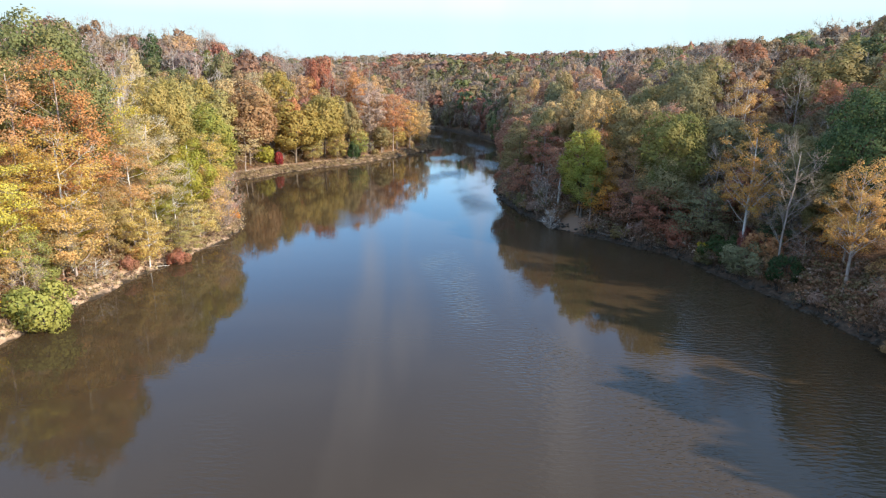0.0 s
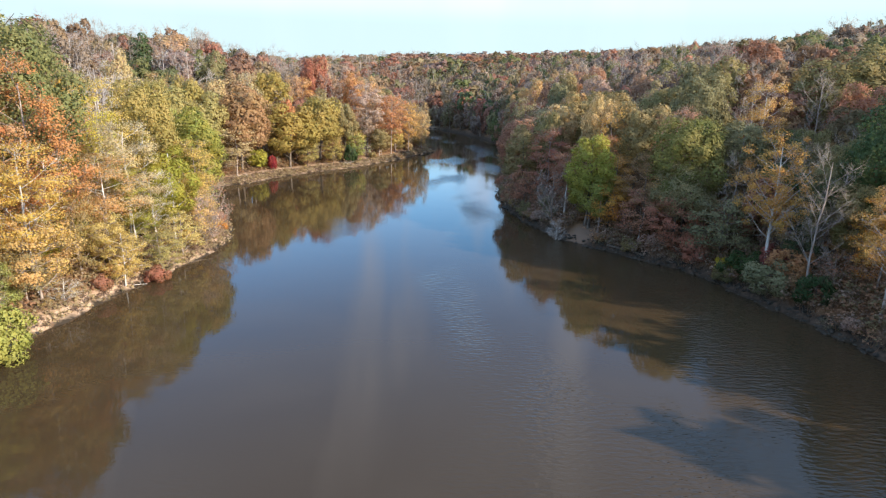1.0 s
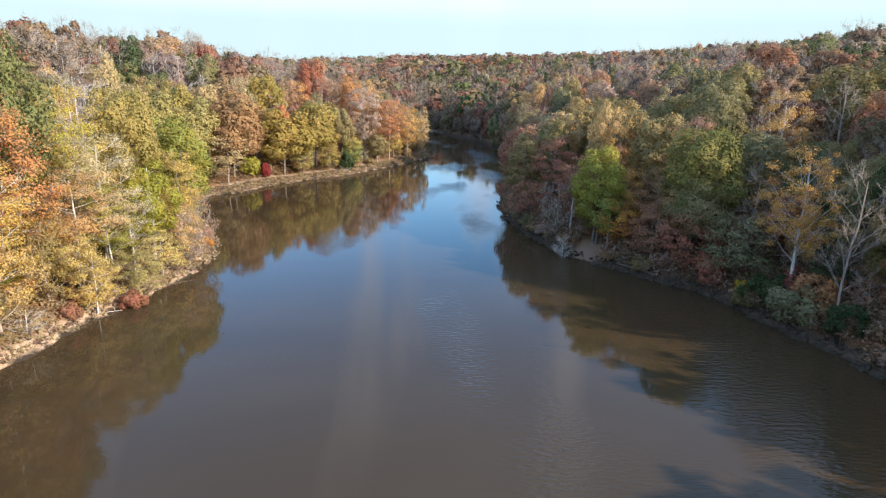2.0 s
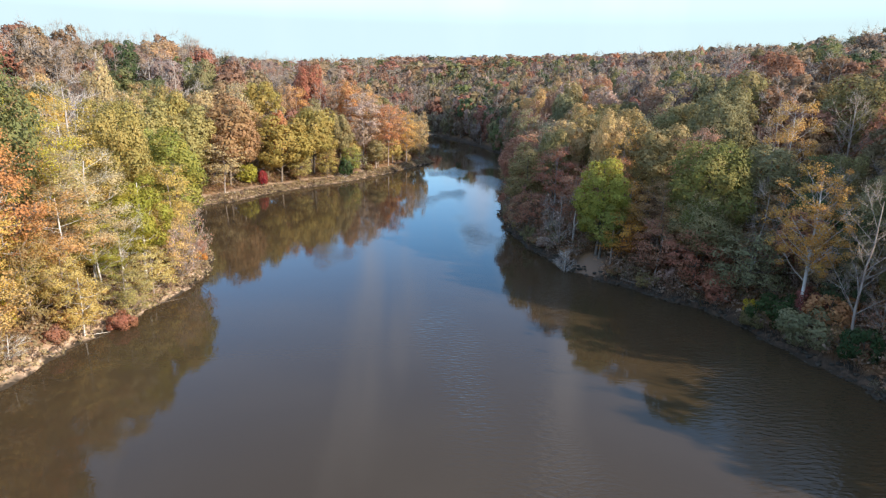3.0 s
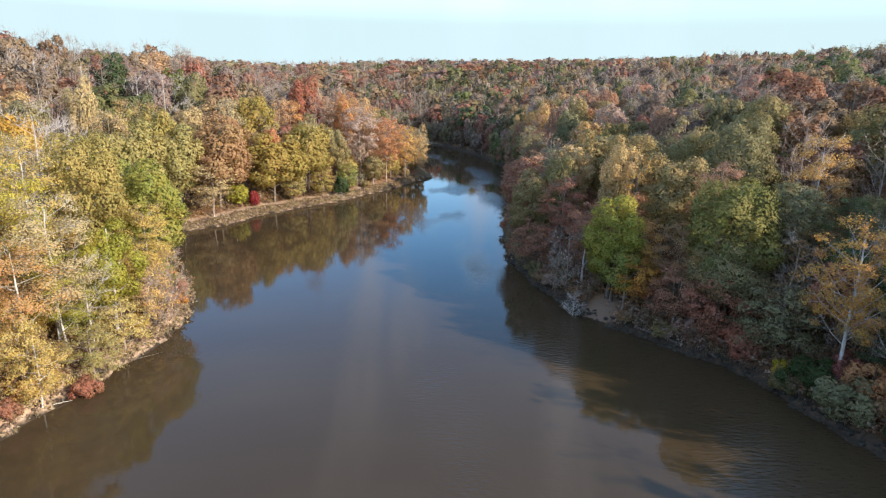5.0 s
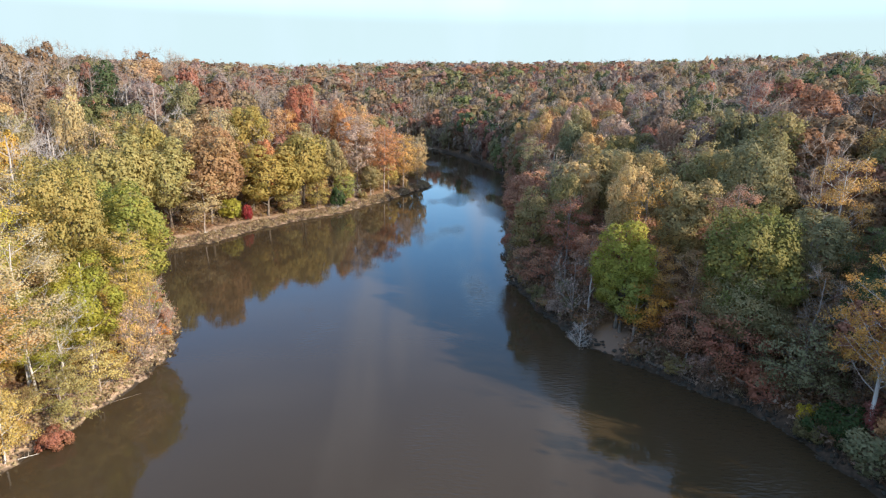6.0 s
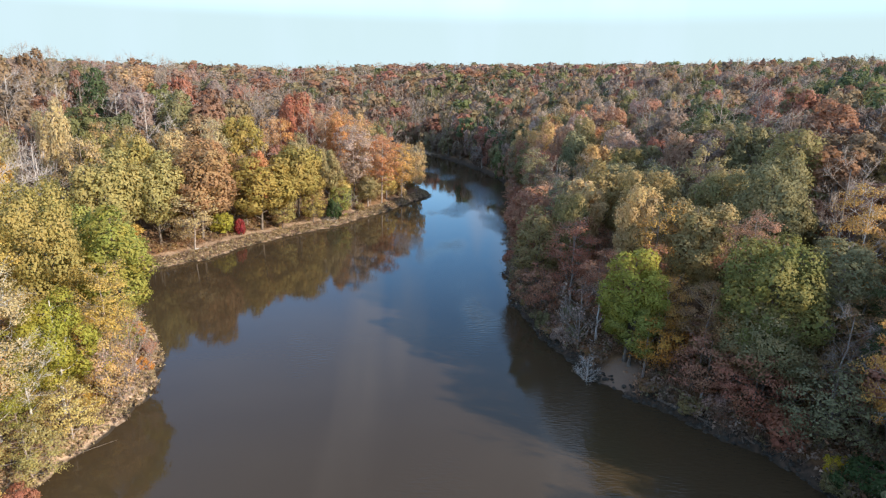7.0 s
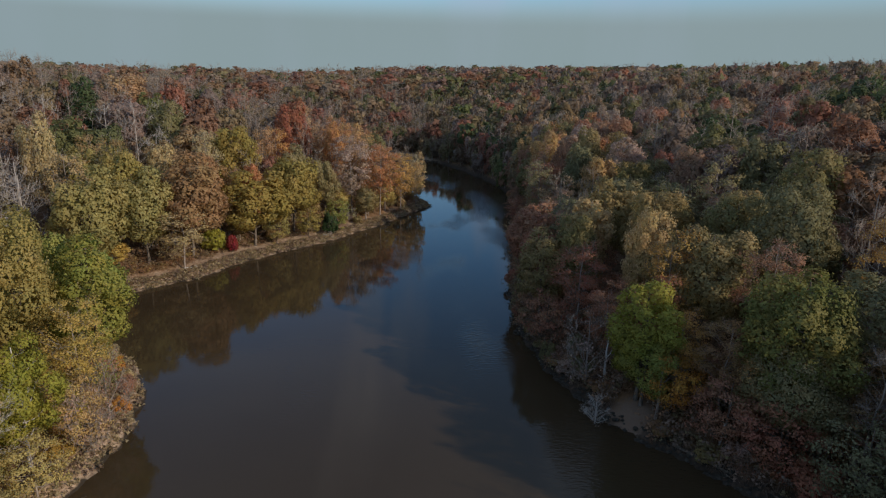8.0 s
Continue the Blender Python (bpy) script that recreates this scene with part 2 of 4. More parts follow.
def inland(x, y):
    """Metres from the water's edge, minus on the water."""
    x, y = np.atleast_1d(np.asarray(x, float)), np.atleast_1d(np.asarray(y, float))
    best, inside = np.full(x.shape, 1e9), np.zeros(x.shape, bool)
    for a, b in zip(OUTLINE, np.roll(OUTLINE, -1, 0)):
        d = b - a
        t = np.clip(((x - a[0]) * d[0] + (y - a[1]) * d[1]) / (d @ d), 0, 1)
        best = np.minimum(best, np.hypot(x - a[0] - d[0] * t, y - a[1] - d[1] * t))
        if d[1]:
            inside ^= ((a[1] > y) != (b[1] > y)) & (x < a[0] + (y - a[1]) * d[0] / d[1])
    wobble = 0.35 * np.sin(x * 0.9 + 1.3 * np.sin(y * 0.7)) + 0.25 * np.sin(y * 1.7 + x * 0.6)
    return np.where(inside, -best, best) + wobble


def height(x, y):
    x, y = np.atleast_1d(np.asarray(x, float)), np.atleast_1d(np.asarray(y, float))
    s = inland(x, y)
    k = 1 / (1 + np.exp(-(x + 0.15 * y - 25) / 12))
    land = np.maximum(s, 0)
    bank = np.minimum(1.0, land * (0.3 + 0.3 * k))
    slope = np.maximum(land - 5.5 * (1 - k) / (1 + np.exp(-(y - 128) / 5)), 0)
    hill = (30 + 4 * k) * (1 - np.exp(-slope / (90 + 6 * k))) + 0.016 * np.maximum(land - 150, 0)
    hill = hill * (1 - 0.6 * np.exp(-((x + 25) / 70) ** 2 - ((y - 395) / 75) ** 2))
    bumps = np.minimum(land / 40, 1) * (10.5 * np.exp(-((x + 85) / 55) ** 2 - ((y - 285) / 65) ** 2) + 1.5 * np.exp(-((x - 120) / 90) ** 2 - ((y - 330) / 90) ** 2) + 1.1 * np.sin(x * 0.045 + 1) * np.sin(y * 0.038) + 0.5 * np.sin(x * 0.13 + y * 0.09))
    rough = np.minimum(land / 4, 1) * 0.06 * np.sin(x * 1.9 + 2 * np.sin(y * 0.31)) * np.sin(y * 1.3 + 2 * np.sin(x * 0.27))
    return np.where(s < 0, np.maximum(s * 0.35, -4), bank + hill + bumps + rough)


def ground_at(x, y):
    return float(height(x, y)[0])


def build_mesh(name, verts, groups, smooth=False, tints=None, normals=None):
    """groups: arrays of faces, (m, 3) or (m, 4), one for each material; normals: soft shading for foliage, zero where none."""
    me = bpy.data.meshes.new(name)
    verts = np.asarray(verts, np.float32)
    me.vertices.add(len(verts))
    me.vertices.foreach_set("co", verts.ravel())
    flat = [np.asarray(g, np.int32).ravel() for g in groups if len(g)]
    sizes = [np.full(len(g), np.asarray(g).shape[1], np.int32) for g in groups if len(g)]
    which = [np.full(len(g), i, np.int32) for i, g in enumerate(groups) if len(g)]
    loops, sizes, which = np.concatenate(flat), np.concatenate(sizes), np.concatenate(which)
    me.loops.add(len(loops))
    me.loops.foreach_set("vertex_index", loops)
    me.polygons.add(len(sizes))
    me.polygons.foreach_set("loop_start", np.concatenate(([0], np.cumsum(sizes)[:-1])).astype(np.int32))
    me.polygons.foreach_set("material_index", which)
    me.polygons.foreach_set("use_smooth", np.full(len(sizes), smooth))
    if tints is not None:
        at = me.attributes.new("tint", "FLOAT_COLOR", "POINT")
        at.data.foreach_set("color", np.asarray(tints, np.float32).ravel())
    me.update()
    me.validate()
    if normals is not None:
        me.normals_split_custom_set_from_vertices(np.asarray(normals, np.float32))
    return me


def spread(lo, a, b, hi, step, grow=1.16):
    """Grid lines: even between a and b, wider and wider outside."""
    mid = list(np.arange(a, b, step))
    out, d, v = [], step, mid[-1]
    while v < hi:
        d *= grow
        v += d
        out.append(v)
    low, d, v = [], step, a
    while v > lo:
        d *= grow
        v -= d
        low.append(v)
    return np.array(low[::-1] + mid + out)


gx, gy = spread(-3500, -80, 70, 3500, 1.35), spread(-3500, 40, 235, 3500, 1.35)
X, Y = np.meshgrid(gx, gy)
Z = height(X.ravel(), Y.ravel())
nx, ny = len(gx), len(gy)
i = np.arange(nx * ny).reshape(ny, nx)
quads = np.stack([i[:-1, :-1], i[:-1, 1:], i[1:, 1:], i[1:, :-1]], -1).reshape(-1, 4)
ground = new("ground", build_mesh("ground", np.stack([X.ravel(), Y.ravel(), Z], -1), [quads], True))
ground.data.materials.append(FLOOR)
tagged(ground, "wooded hills of brown leaf litter round the lake", "ground", kind="structure")

xs, ys = np.linspace(-420, 160, 30), np.linspace(-300, 520, 40)
X, Y = np.meshgrid(xs, ys)
i = np.arange(X.size).reshape(X.shape)
quads = np.stack([i[:-1, :-1], i[:-1, 1:], i[1:, 1:], i[1:, :-1]], -1).reshape(-1, 4)
water = new("water", build_mesh("water", np.stack([X.ravel(), Y.ravel(), np.zeros(X.size)], -1), [quads], True))
water.data.materials.append(WATER)
tagged(water, "calm muddy brown lake water with faint ripples", "water", kind="structure")

# ---- trees ----
class Shape:
    """Vertices with faces of four and of three corners."""
    def __init__(self):
        self.v, self.q, self.t, self.n = [], [], [], 0

    def tube(self, pts, radii, sides):
        pts = np.asarray(pts, float)
        way = np.gradient(pts, axis=0)
        way /= np.linalg.norm(way, axis=1)[:, None] + 1e-9
        ref = np.array([1.0, 0.13, 0.07]) if abs(way[0][0]) < 0.8 else np.array([0.1, 1.0, 0.1])
        u = np.cross(way, ref)
        u /= np.linalg.norm(u, axis=1)[:, None] + 1e-9
        w = np.cross(way, u)
        a = np.arange(sides) * 2 * math.pi / sides
        ring = pts[:, None] + np.asarray(radii)[:, None, None] * (np.cos(a)[None, :, None] * u[:, None] + np.sin(a)[None, :, None] * w[:, None])
        k, m = len(pts), self.n
        self.v.append(ring.reshape(-1, 3))
        for r in range(k - 1):
            for s in range(sides):
                t = (s + 1) % sides
                self.q.append((m + r * sides + s, m + r * sides + t, m + (r + 1) * sides + t, m + (r + 1) * sides + s))
        self.n += k * sides

    def spikes(self, a, b, r):
        """Thin pointed twigs from the points a to the points b."""
        a, b = np.asarray(a, float), np.asarray(b, float)
        d = b - a
        d /= np.linalg.norm(d, axis=1)[:, None] + 1e-9
        u = np.cross(d, [0.3, 0.9, 0.2])
        u /= np.linalg.norm(u, axis=1)[:, None] + 1e-9
        w = np.cross(d, u)
        v = np.stack([a + u * r, a - u * r * 0.5 + w * r * 0.87, a - u * r * 0.5 - w * r * 0.87, b], 1)
        m = self.n + 4 * np.arange(len(a))[:, None]
        self.v.append(v.reshape(-1, 3))
        for f in ((0, 1, 3), (1, 2, 3), (2, 0, 3)):
            self.t.extend(map(tuple, m + np.array(f)))
        self.n += 4 * len(a)

    def arrays(self):
        v = np.concatenate(self.v) if self.v else np.zeros((0, 3))
        return v, np.array(self.q, int).reshape(-1, 4), np.array(self.t, int).reshape(-1, 3)


# how far the leaves' shading follows the crown, the bough and the single blade
SOFT = (0.6, 0.5, 0.4)


def leaf_blades(rng, centres, radius, per, size, flat, middle, sleek=0.4, lift=0.14):
    """Leaves as small three-cornered blades in loose clumps round the centres, facing out of the crown and up."""
    c = np.repeat(np.asarray(centres), per, axis=0)
    rad = np.repeat(np.asarray(radius), per)
    d = rng.normal(size=c.shape)
    d /= np.linalg.norm(d, axis=1)[:, None]
    far = rad * rng.uniform(0.1, 1, len(c)) ** 0.45
    p = c + d * far[:, None] * np.array([1, 1, flat])
    out = p - middle
    out /= np.linalg.norm(out, axis=1)[:, None] + 1e-6
    nrm = out * (0.3 + 0.7 * sleek) + d * (0.7 - 0.4 * sleek) + rng.normal(size=c.shape) * (0.42 - 0.24 * sleek) + np.array([0, 0, lift])
    nrm /= np.linalg.norm(nrm, axis=1)[:, None]
    u = np.cross(nrm, rng.normal(size=c.shape))
    u /= np.linalg.norm(u, axis=1)[:, None]
    w = np.cross(nrm, u)
    s = (size * rng.uniform(0.6, 1.3, len(c)))[:, None]
    v = np.stack([p + u * s * 0.7, p - u * s * 0.4 + w * s * 0.55, p - u * s * 0.4 - w * s * 0.55], 1)
    soft = out * SOFT[0] + d * SOFT[1] + nrm * SOFT[2]
    soft /= np.linalg.norm(soft, axis=1)[:, None] + 1e-6
    return v.reshape(-1, 3), np.arange(len(v) * 3).reshape(-1, 3), np.repeat(soft, 3, axis=0)


def crown_leaves(rng, R, zc, hc, lobes, count, size, bottom, lean):
    """A closed crown: leaves on the outside of many rounded boughs that grow into one another, and a sparser layer below."""
    k = np.arange(lobes) + rng.uniform(0.2, 0.8, lobes)
    uz = bottom + (0.94 - bottom) * k / lobes
    a = np.arange(lobes) * 2.39996 + rng.uniform(-0.5, 0.5, lobes)
    flat = np.sqrt(1 - uz ** 2)
    reach = rng.uniform(0.56, 0.9, lobes)
    centre = np.column_stack([flat * np.cos(a) * R, flat * np.sin(a) * R, uz * hc]) * reach[:, None]
    turn = rng.uniform(0, 6.28, 3)
    uneven = 1 + 0.17 * np.sin(2 * a + turn[0]) + 0.12 * np.sin(3 * a + turn[1] + 2 * uz) + 0.08 * np.sin(5 * uz + turn[2])
    centre = centre * np.column_stack([uneven, uneven, 0.5 + 0.5 * uneven])
    rad = rng.uniform(0.19, 0.36, lobes) * R * np.where(rng.uniform(size=lobes) < 0.1, 0.5, 1.0)
    V, N = [], []
    for share, depth, larger in ((1.0, 1.0, 1.0), (0.26, 0.85, 1.65)):
        want = int(count * share)
        pick = rng.choice(lobes, want * 3, p=rad ** 2 / (rad ** 2).sum())
        d = rng.normal(size=(len(pick), 3))
        d /= np.linalg.norm(d, axis=1)[:, None]
        p = centre[pick] + d * rad[pick][:, None] * depth
        gap = np.linalg.norm(p[:, None] - centre[None], axis=2) / rad[None] / depth
        gap[np.arange(len(pick)), pick] = 9
        low = p[:, 2] / hc < bottom - 0.12
        inward = ((p / np.array([R, R, hc])) * d).sum(1) < -0.05
        keep = np.flatnonzero((gap.min(1) > 0.93) & ~low & ~inward)[:want]
        p, d = p[keep], d[keep]
        p = p + rng.normal(size=p.shape) * 0.055 * R * depth * np.array([1, 1, 0.8])
        out = p / np.array([R, R, hc])
        out /= np.linalg.norm(out, axis=1)[:, None] + 1e-6
        nrm = d * 0.7 + out * 0.3 + rng.normal(size=p.shape) * 0.45 + np.array([0, 0, 0.15])
        nrm /= np.linalg.norm(nrm, axis=1)[:, None]
        u = np.cross(nrm, rng.normal(size=p.shape))
        u /= np.linalg.norm(u, axis=1)[:, None]
        w = np.cross(nrm, u)
        s = (size * larger * rng.uniform(0.6, 1.35, len(p)))[:, None]
        p = p + np.array([lean[0], lean[1], zc])
        V.append(np.stack([p + u * s * 0.7, p - u * s * 0.4 + w * s * 0.55, p - u * s * 0.4 - w * s * 0.55], 1).reshape(-1, 3))
        soft = out * 0.35 + d * 0.65 + nrm * 0.4
        N.append(np.repeat(soft / np.linalg.norm(soft, axis=1)[:, None], 3, axis=0))
    V, N = np.concatenate(V), np.concatenate(N)
    return V, np.arange(len(V)).reshape(-1, 3), N


def grow(seed, H=18.0, R=4.8, low=0.3, limbs=16, subs=3, twigs=0, per=36, clump=1.35, leaf=0.44, flat=0.75,
         girth=0.24, rise=0.8, bend=0.35, sides=6, twig_r=0.02, twig_l=1.4, gaps=0.0, rough=False, bottom=-0.82, stout_by=0.5, inner=0.66, sleek=0.4, lift=0.14, lobes=0):
    """A tree: trunk, boughs and leaves as arrays. low: where the crown begins; rise: how steeply the boughs climb;
    lobes: a closed crown of that many rounded boughs with per leaves in all."""
    rng = np.random.default_rng(seed)
    trunk, boughs = Shape(), Shape()
    rings = 3 if rough else 8
    zs = np.linspace(0, H * 0.9, rings)
    off = np.cumsum(rng.normal(size=(rings, 2)) * bend * H / 60, axis=0)
    off[0] = 0
    line = np.column_stack([off, zs])
    girths = girth * (1 - zs / (H * 1.02)) ** 0.75 + 0.015
    girths[0] *= 1.35
    trunk.tube(line, girths, sides)

    def on_trunk(z):
        return np.array([np.interp(z, zs, line[:, 0]), np.interp(z, zs, line[:, 1]), z]), float(np.interp(z, zs, girths))

    zc, hc = H * (low + 1) / 2, H * (1 - low) / 2
    tips, twig_a, twig_b, stout = [], [], [], []
    for k in range(limbs):
        uz = bottom + (0.96 - bottom) * (k + rng.uniform(0.2, 0.8)) / limbs
        a = k * 2.39996 + rng.uniform(-0.4, 0.4)
        out = math.sqrt(max(0.0, 1 - uz * uz))
        kk = rng.uniform(inner, 1.02)
        tip = np.array([R * out * math.cos(a) * kk, R * out * math.sin(a) * kk, zc + hc * uz * kk])
        reach = math.hypot(tip[0], tip[1])
        z0 = min(max(tip[2] - reach * rng.uniform(0.55, 1.25) * rise, H * low * 0.6), H * 0.86)
        start, r0 = on_trunk(z0)
        mid = (start + tip) / 2 + np.array([rng.normal() * 0.25, rng.normal() * 0.25, -0.07 * reach + rng.normal() * 0.2])
        t = np.linspace(0, 1, 4)[:, None]
        pts = (1 - t) ** 2 * start + 2 * t * (1 - t) * mid + t * t * tip
        if rough:
            boughs.spikes([start], [tip], r0 * 0.6)
        else:
            boughs.tube(pts, np.linspace(r0 * stout_by + 0.01, 0.02, 4), 4 if girth > 0.18 else 3)
        if rng.uniform() > gaps:
            tips.append(tip)
        for j in range(subs):
            f = rng.uniform(0.35, 0.92)
            p = np.array([np.interp(f, t[:, 0], pts[:, c]) for c in range(3)])
            d = rng.normal(size=3) + (tip - start) / (np.linalg.norm(tip - start) + 1e-6) * 0.9 + np.array([0, 0, 0.35])
            d /= np.linalg.norm(d)
            q = p + d * R * rng.uniform(0.24, 0.5) * np.array([1, 1, 0.75])
            twig_a.append(p)
            twig_b.append(q)
            stout.append(r0 * 0.12 + 0.011)
            if rng.uniform() > gaps:
                tips.append(q)
            for w in range(twigs):
                g = p + (q - p) * rng.uniform(0.25, 1.0)
                e = d * 0.8 + rng.normal(size=3) * 0.6 + np.array([0, 0, 0.45])
                twig_a.append(g)
                twig_b.append(g + e / np.linalg.norm(e) * twig_l * rng.uniform(0.5, 1.2))
                stout.append(twig_r)
    if twig_a:
        boughs.spikes(twig_a, twig_b, np.array(stout)[:, None])
    tips = np.array(tips).reshape(-1, 3)
    if lobes:
        lv, lq, ln = crown_leaves(rng, R, zc, hc, lobes, per, leaf, bottom, off[-1] * 0.5)
    elif per and len(tips):
        lv, lq, ln = leaf_blades(rng, tips, clump * rng.uniform(0.65, 1.3, len(tips)), per, leaf, flat, np.array([0, 0, zc - hc * 0.3]), sleek, lift)
    else:
        lv, lq, ln = np.zeros((0, 3)), np.zeros((0, 3), int), np.zeros((0, 3))
    return {"H": H, "R": R, "trunk": trunk.arrays(), "boughs": boughs.arrays(), "leaves": (lv, lq, ln)}


# kind: (object name, category, variants, parameters)
KINDS = {
    "oak": ("oak_tree", 5, dict(H=18, R=5.0, low=0.17, limbs=16, subs=2, per=9800, leaf=0.255, lobes=54, bottom=-0.8)),
    "maple": ("maple_tree", 4, dict(H=18, R=4.0, low=0.14, limbs=14, subs=2, per=6900, leaf=0.245, lobes=46, bottom=-0.82)),
    "thin": ("beech_tree", 5, dict(H=18, R=4.4, low=0.2, limbs=22, subs=5, twigs=5, per=62, clump=1.25, leaf=0.2, flat=0.5, stout_by=0.36, gaps=0.1, girth=0.15)),
    "bare": ("bare_tree", 5, dict(H=18, R=4.2, low=0.28, limbs=17, subs=7, twigs=9, per=0, girth=0.15, rise=1.1, twig_l=1.7, twig_r=0.014, stout_by=0.36)),
    "sycamore": ("sycamore_tree", 3, dict(H=19, R=4.6, low=0.3, limbs=30, subs=5, twigs=4, per=46, clump=0.8, leaf=0.2, gaps=0.16, girth=0.22, rise=1.1, bend=0.2, stout_by=0.3, twig_l=1.1, twig_r=0.014)),
    "layer": ("young_beech_tree", 4, dict(H=8, R=3.6, low=0.08, limbs=20, subs=3, twigs=2, per=44, clump=1.05, leaf=0.2, flat=0.36, girth=0.1, rise=0.4)),
    "brush": ("bare_shrub", 3, dict(H=6, R=3.0, low=0.05, limbs=16, subs=5, twigs=9, per=5, clump=0.6, leaf=0.18, girth=0.08, rise=0.9, twig_l=1.1, twig_r=0.014)),
    "shrub": ("shrub", 4, dict(H=3, R=1.9, low=0.0, limbs=10, subs=2, twigs=1, per=1500, leaf=0.19, girth=0.05, rise=0.7, lobes=22, bottom=-0.8)),
}
# each kind in four finenesses: at the near banks and a little past them, along the middle shore, and past the bend
FINENESS = ((79.0, 1.6, 0.74, 0.7), (100.0, 1.2, 0.86, 0.8), (128.0, 0.85, 1.04, 1.0), (1e9, 0.47, 1.48, 1.3))
MESHES = {}
for k, (name, count, args) in KINDS.items():
    for v in range(count):
        for level, (_, more, size, stout) in enumerate(FINENESS):
            a = dict(args)
            a.update(per=round(args["per"] * more), leaf=args.get("leaf", 0.4) * size, twig_r=args.get("twig_r", 0.02) * stout,
                     twigs=round(args.get("twigs", 0) * (0.6 if level == 3 else 1)), sides=5 if level == 3 else 7)
            g = grow(100 * v + 7 + 11 * len(k), **a)
            tv, tq, tt = g["trunk"]
            bv, bq, bt = g["boughs"]
            parts = {"trunk": build_mesh("trunk", tv, [tq], True), "branchwork": build_mesh("branchwork", bv, [bq, bt], True)}
            if len(g["leaves"][1]):
                parts["crown"] = build_mesh("crown", g["leaves"][0], [g["leaves"][1]], True, None, g["leaves"][2])
            for me in parts.values():
                me.materials.append(None)
                me.polygons.foreach_set("material_index", np.zeros(len(me.polygons), np.int32))
            MESHES[k, v, level] = (g["H"], g["R"], parts)

WORDS = {"gold": "golden-yellow", "amber": "amber-orange", "yellow": "yellow", "coral": "coral-red", "grass": "bright-green", "lime": "yellow-green", "fresh": "light-green", "green": "green",
         "deep": "dark-green", "olive": "olive-brown", "moss": "yellow-olive", "sage": "grey-green", "tan": "tan-brown", "umber": "brown",
         "russet": "russet", "rust": "orange-red", "copper": "copper-orange", "crimson": "crimson", "mauve": "pinkish", "pine": "evergreen", "straw": "dry"}
PLACES = []
rnd = random.Random(5)


def plant(kind, x, y, top, radius, colour="tan", bark="brown", where="on the wooded lake shore", variant=None, sink=0.1):
    """One tree or bush with its foot on the ground; top: its height in metres."""
    name, count, _ = KINDS[kind]
    v = rnd.randrange(count) if variant is None else variant
    H, R, parts = MESHES[kind, v, next(i for i, f in enumerate(FINENESS) if y < f[0])]
    root = new(name)
    root.empty_display_size = 0.3
    root.matrix_basis = pose(x, y, ground_at(x, y) - sink, 0, 0, rnd.uniform(0, 360)) @ Matrix.Diagonal((radius / R, radius / R, top / H, 1))
    for part_name, me in parts.items():
        ob = new(part_name, me)
        ob.parent = root
        ob.material_slots[0].link = "OBJECT"
        ob.material_slots[0].material = LEAF[colour] if part_name == "crown" else BARK["ashen" if kind == "sycamore" and part_name == "branchwork" else bark]
    noun = name.replace("_", " ")
    if kind == "bare":
        label = f"leafless {bark} autumn tree {where}"
    elif kind == "brush":
        label = f"leafless twiggy {bark} bush {where}"
    else:
        label = f"{noun} with {WORDS[colour]} autumn leaves {where}"
    tagged(root, label, "shrub" if "shrub" in name else "tree", f"{'shrubs' if 'shrub' in name else 'trees'} {where}")
    PLACES.append((x, y, radius))
    return root


W1, W2, W3, E1 = "on the west bank", "on the far shore", "on the west hill", "on the east bank"
# near west bank
plant("oak", -49, 72, 26.5, 6.8, "grass", where=W1)
plant("thin", -44, 67, 22, 5.6, "coral", "grey", W1)
plant("thin", -47.5, 64.5, 21.5, 5.4, "coral", "grey", W1)
plant("thin", -45, 60, 14, 4.4, "gold", "grey", W1)
plant("oak", -44.8, 94, 20.5, 4.8, "moss", where=W1)
plant("maple", -40.5, 101, 17.5, 4.6, "fresh", where=W1)
plant("bare", -56, 102, 21, 6.2, bark="ashen", where=W1)
plant("thin", -40, 78, 16, 4.6, "tan", "pale", W1)
plant("thin", -48, 87, 18, 4.6, "gold", "pale", W1)
plant("thin", -40.6, 73.6, 12.5, 4.2, "copper", "pale", W1)
plant("maple", -36.8, 83.2, 13.5, 2.9, "lime", "pale", W1)
plant("thin", -39.2, 77.6, 10.5, 3.2, "lime", "pale", W1)
plant("bare", -37.8, 80, 10.5, 3.0, bark="pale", where=W1)
plant("layer", -36.7, 69.4, 7, 2.6, "gold", "pale", W1)
plant("layer", -35.2, 75.5, 6, 2.8, "moss", "grey", W1)
plant("layer", -35, 81, 6.5, 2.8, "gold", "grey", W1)
plant("brush", -34.7, 87.5, 8, 3.0, "mauve", "grey", W1)
plant("layer", -35.5, 88, 8, 3.0, "amber", "grey", W1)
plant("brush", -35.2, 93, 8.5, 2.8, "russet", "grey", W1)
plant("thin", -37.5, 92, 13, 3.6, "gold", "grey", W1)
plant("shrub", -34.6, 72.6, 2.0, 1.4, "russet", where=W1)
plant("shrub", -38, 51, 4.5, 3.0, "lime", where=W1)
plant("thin", -41, 61, 16, 4.4, "gold", "pale", W1)
plant("layer", -40, 60, 9, 4.0, "amber", "grey", W1)
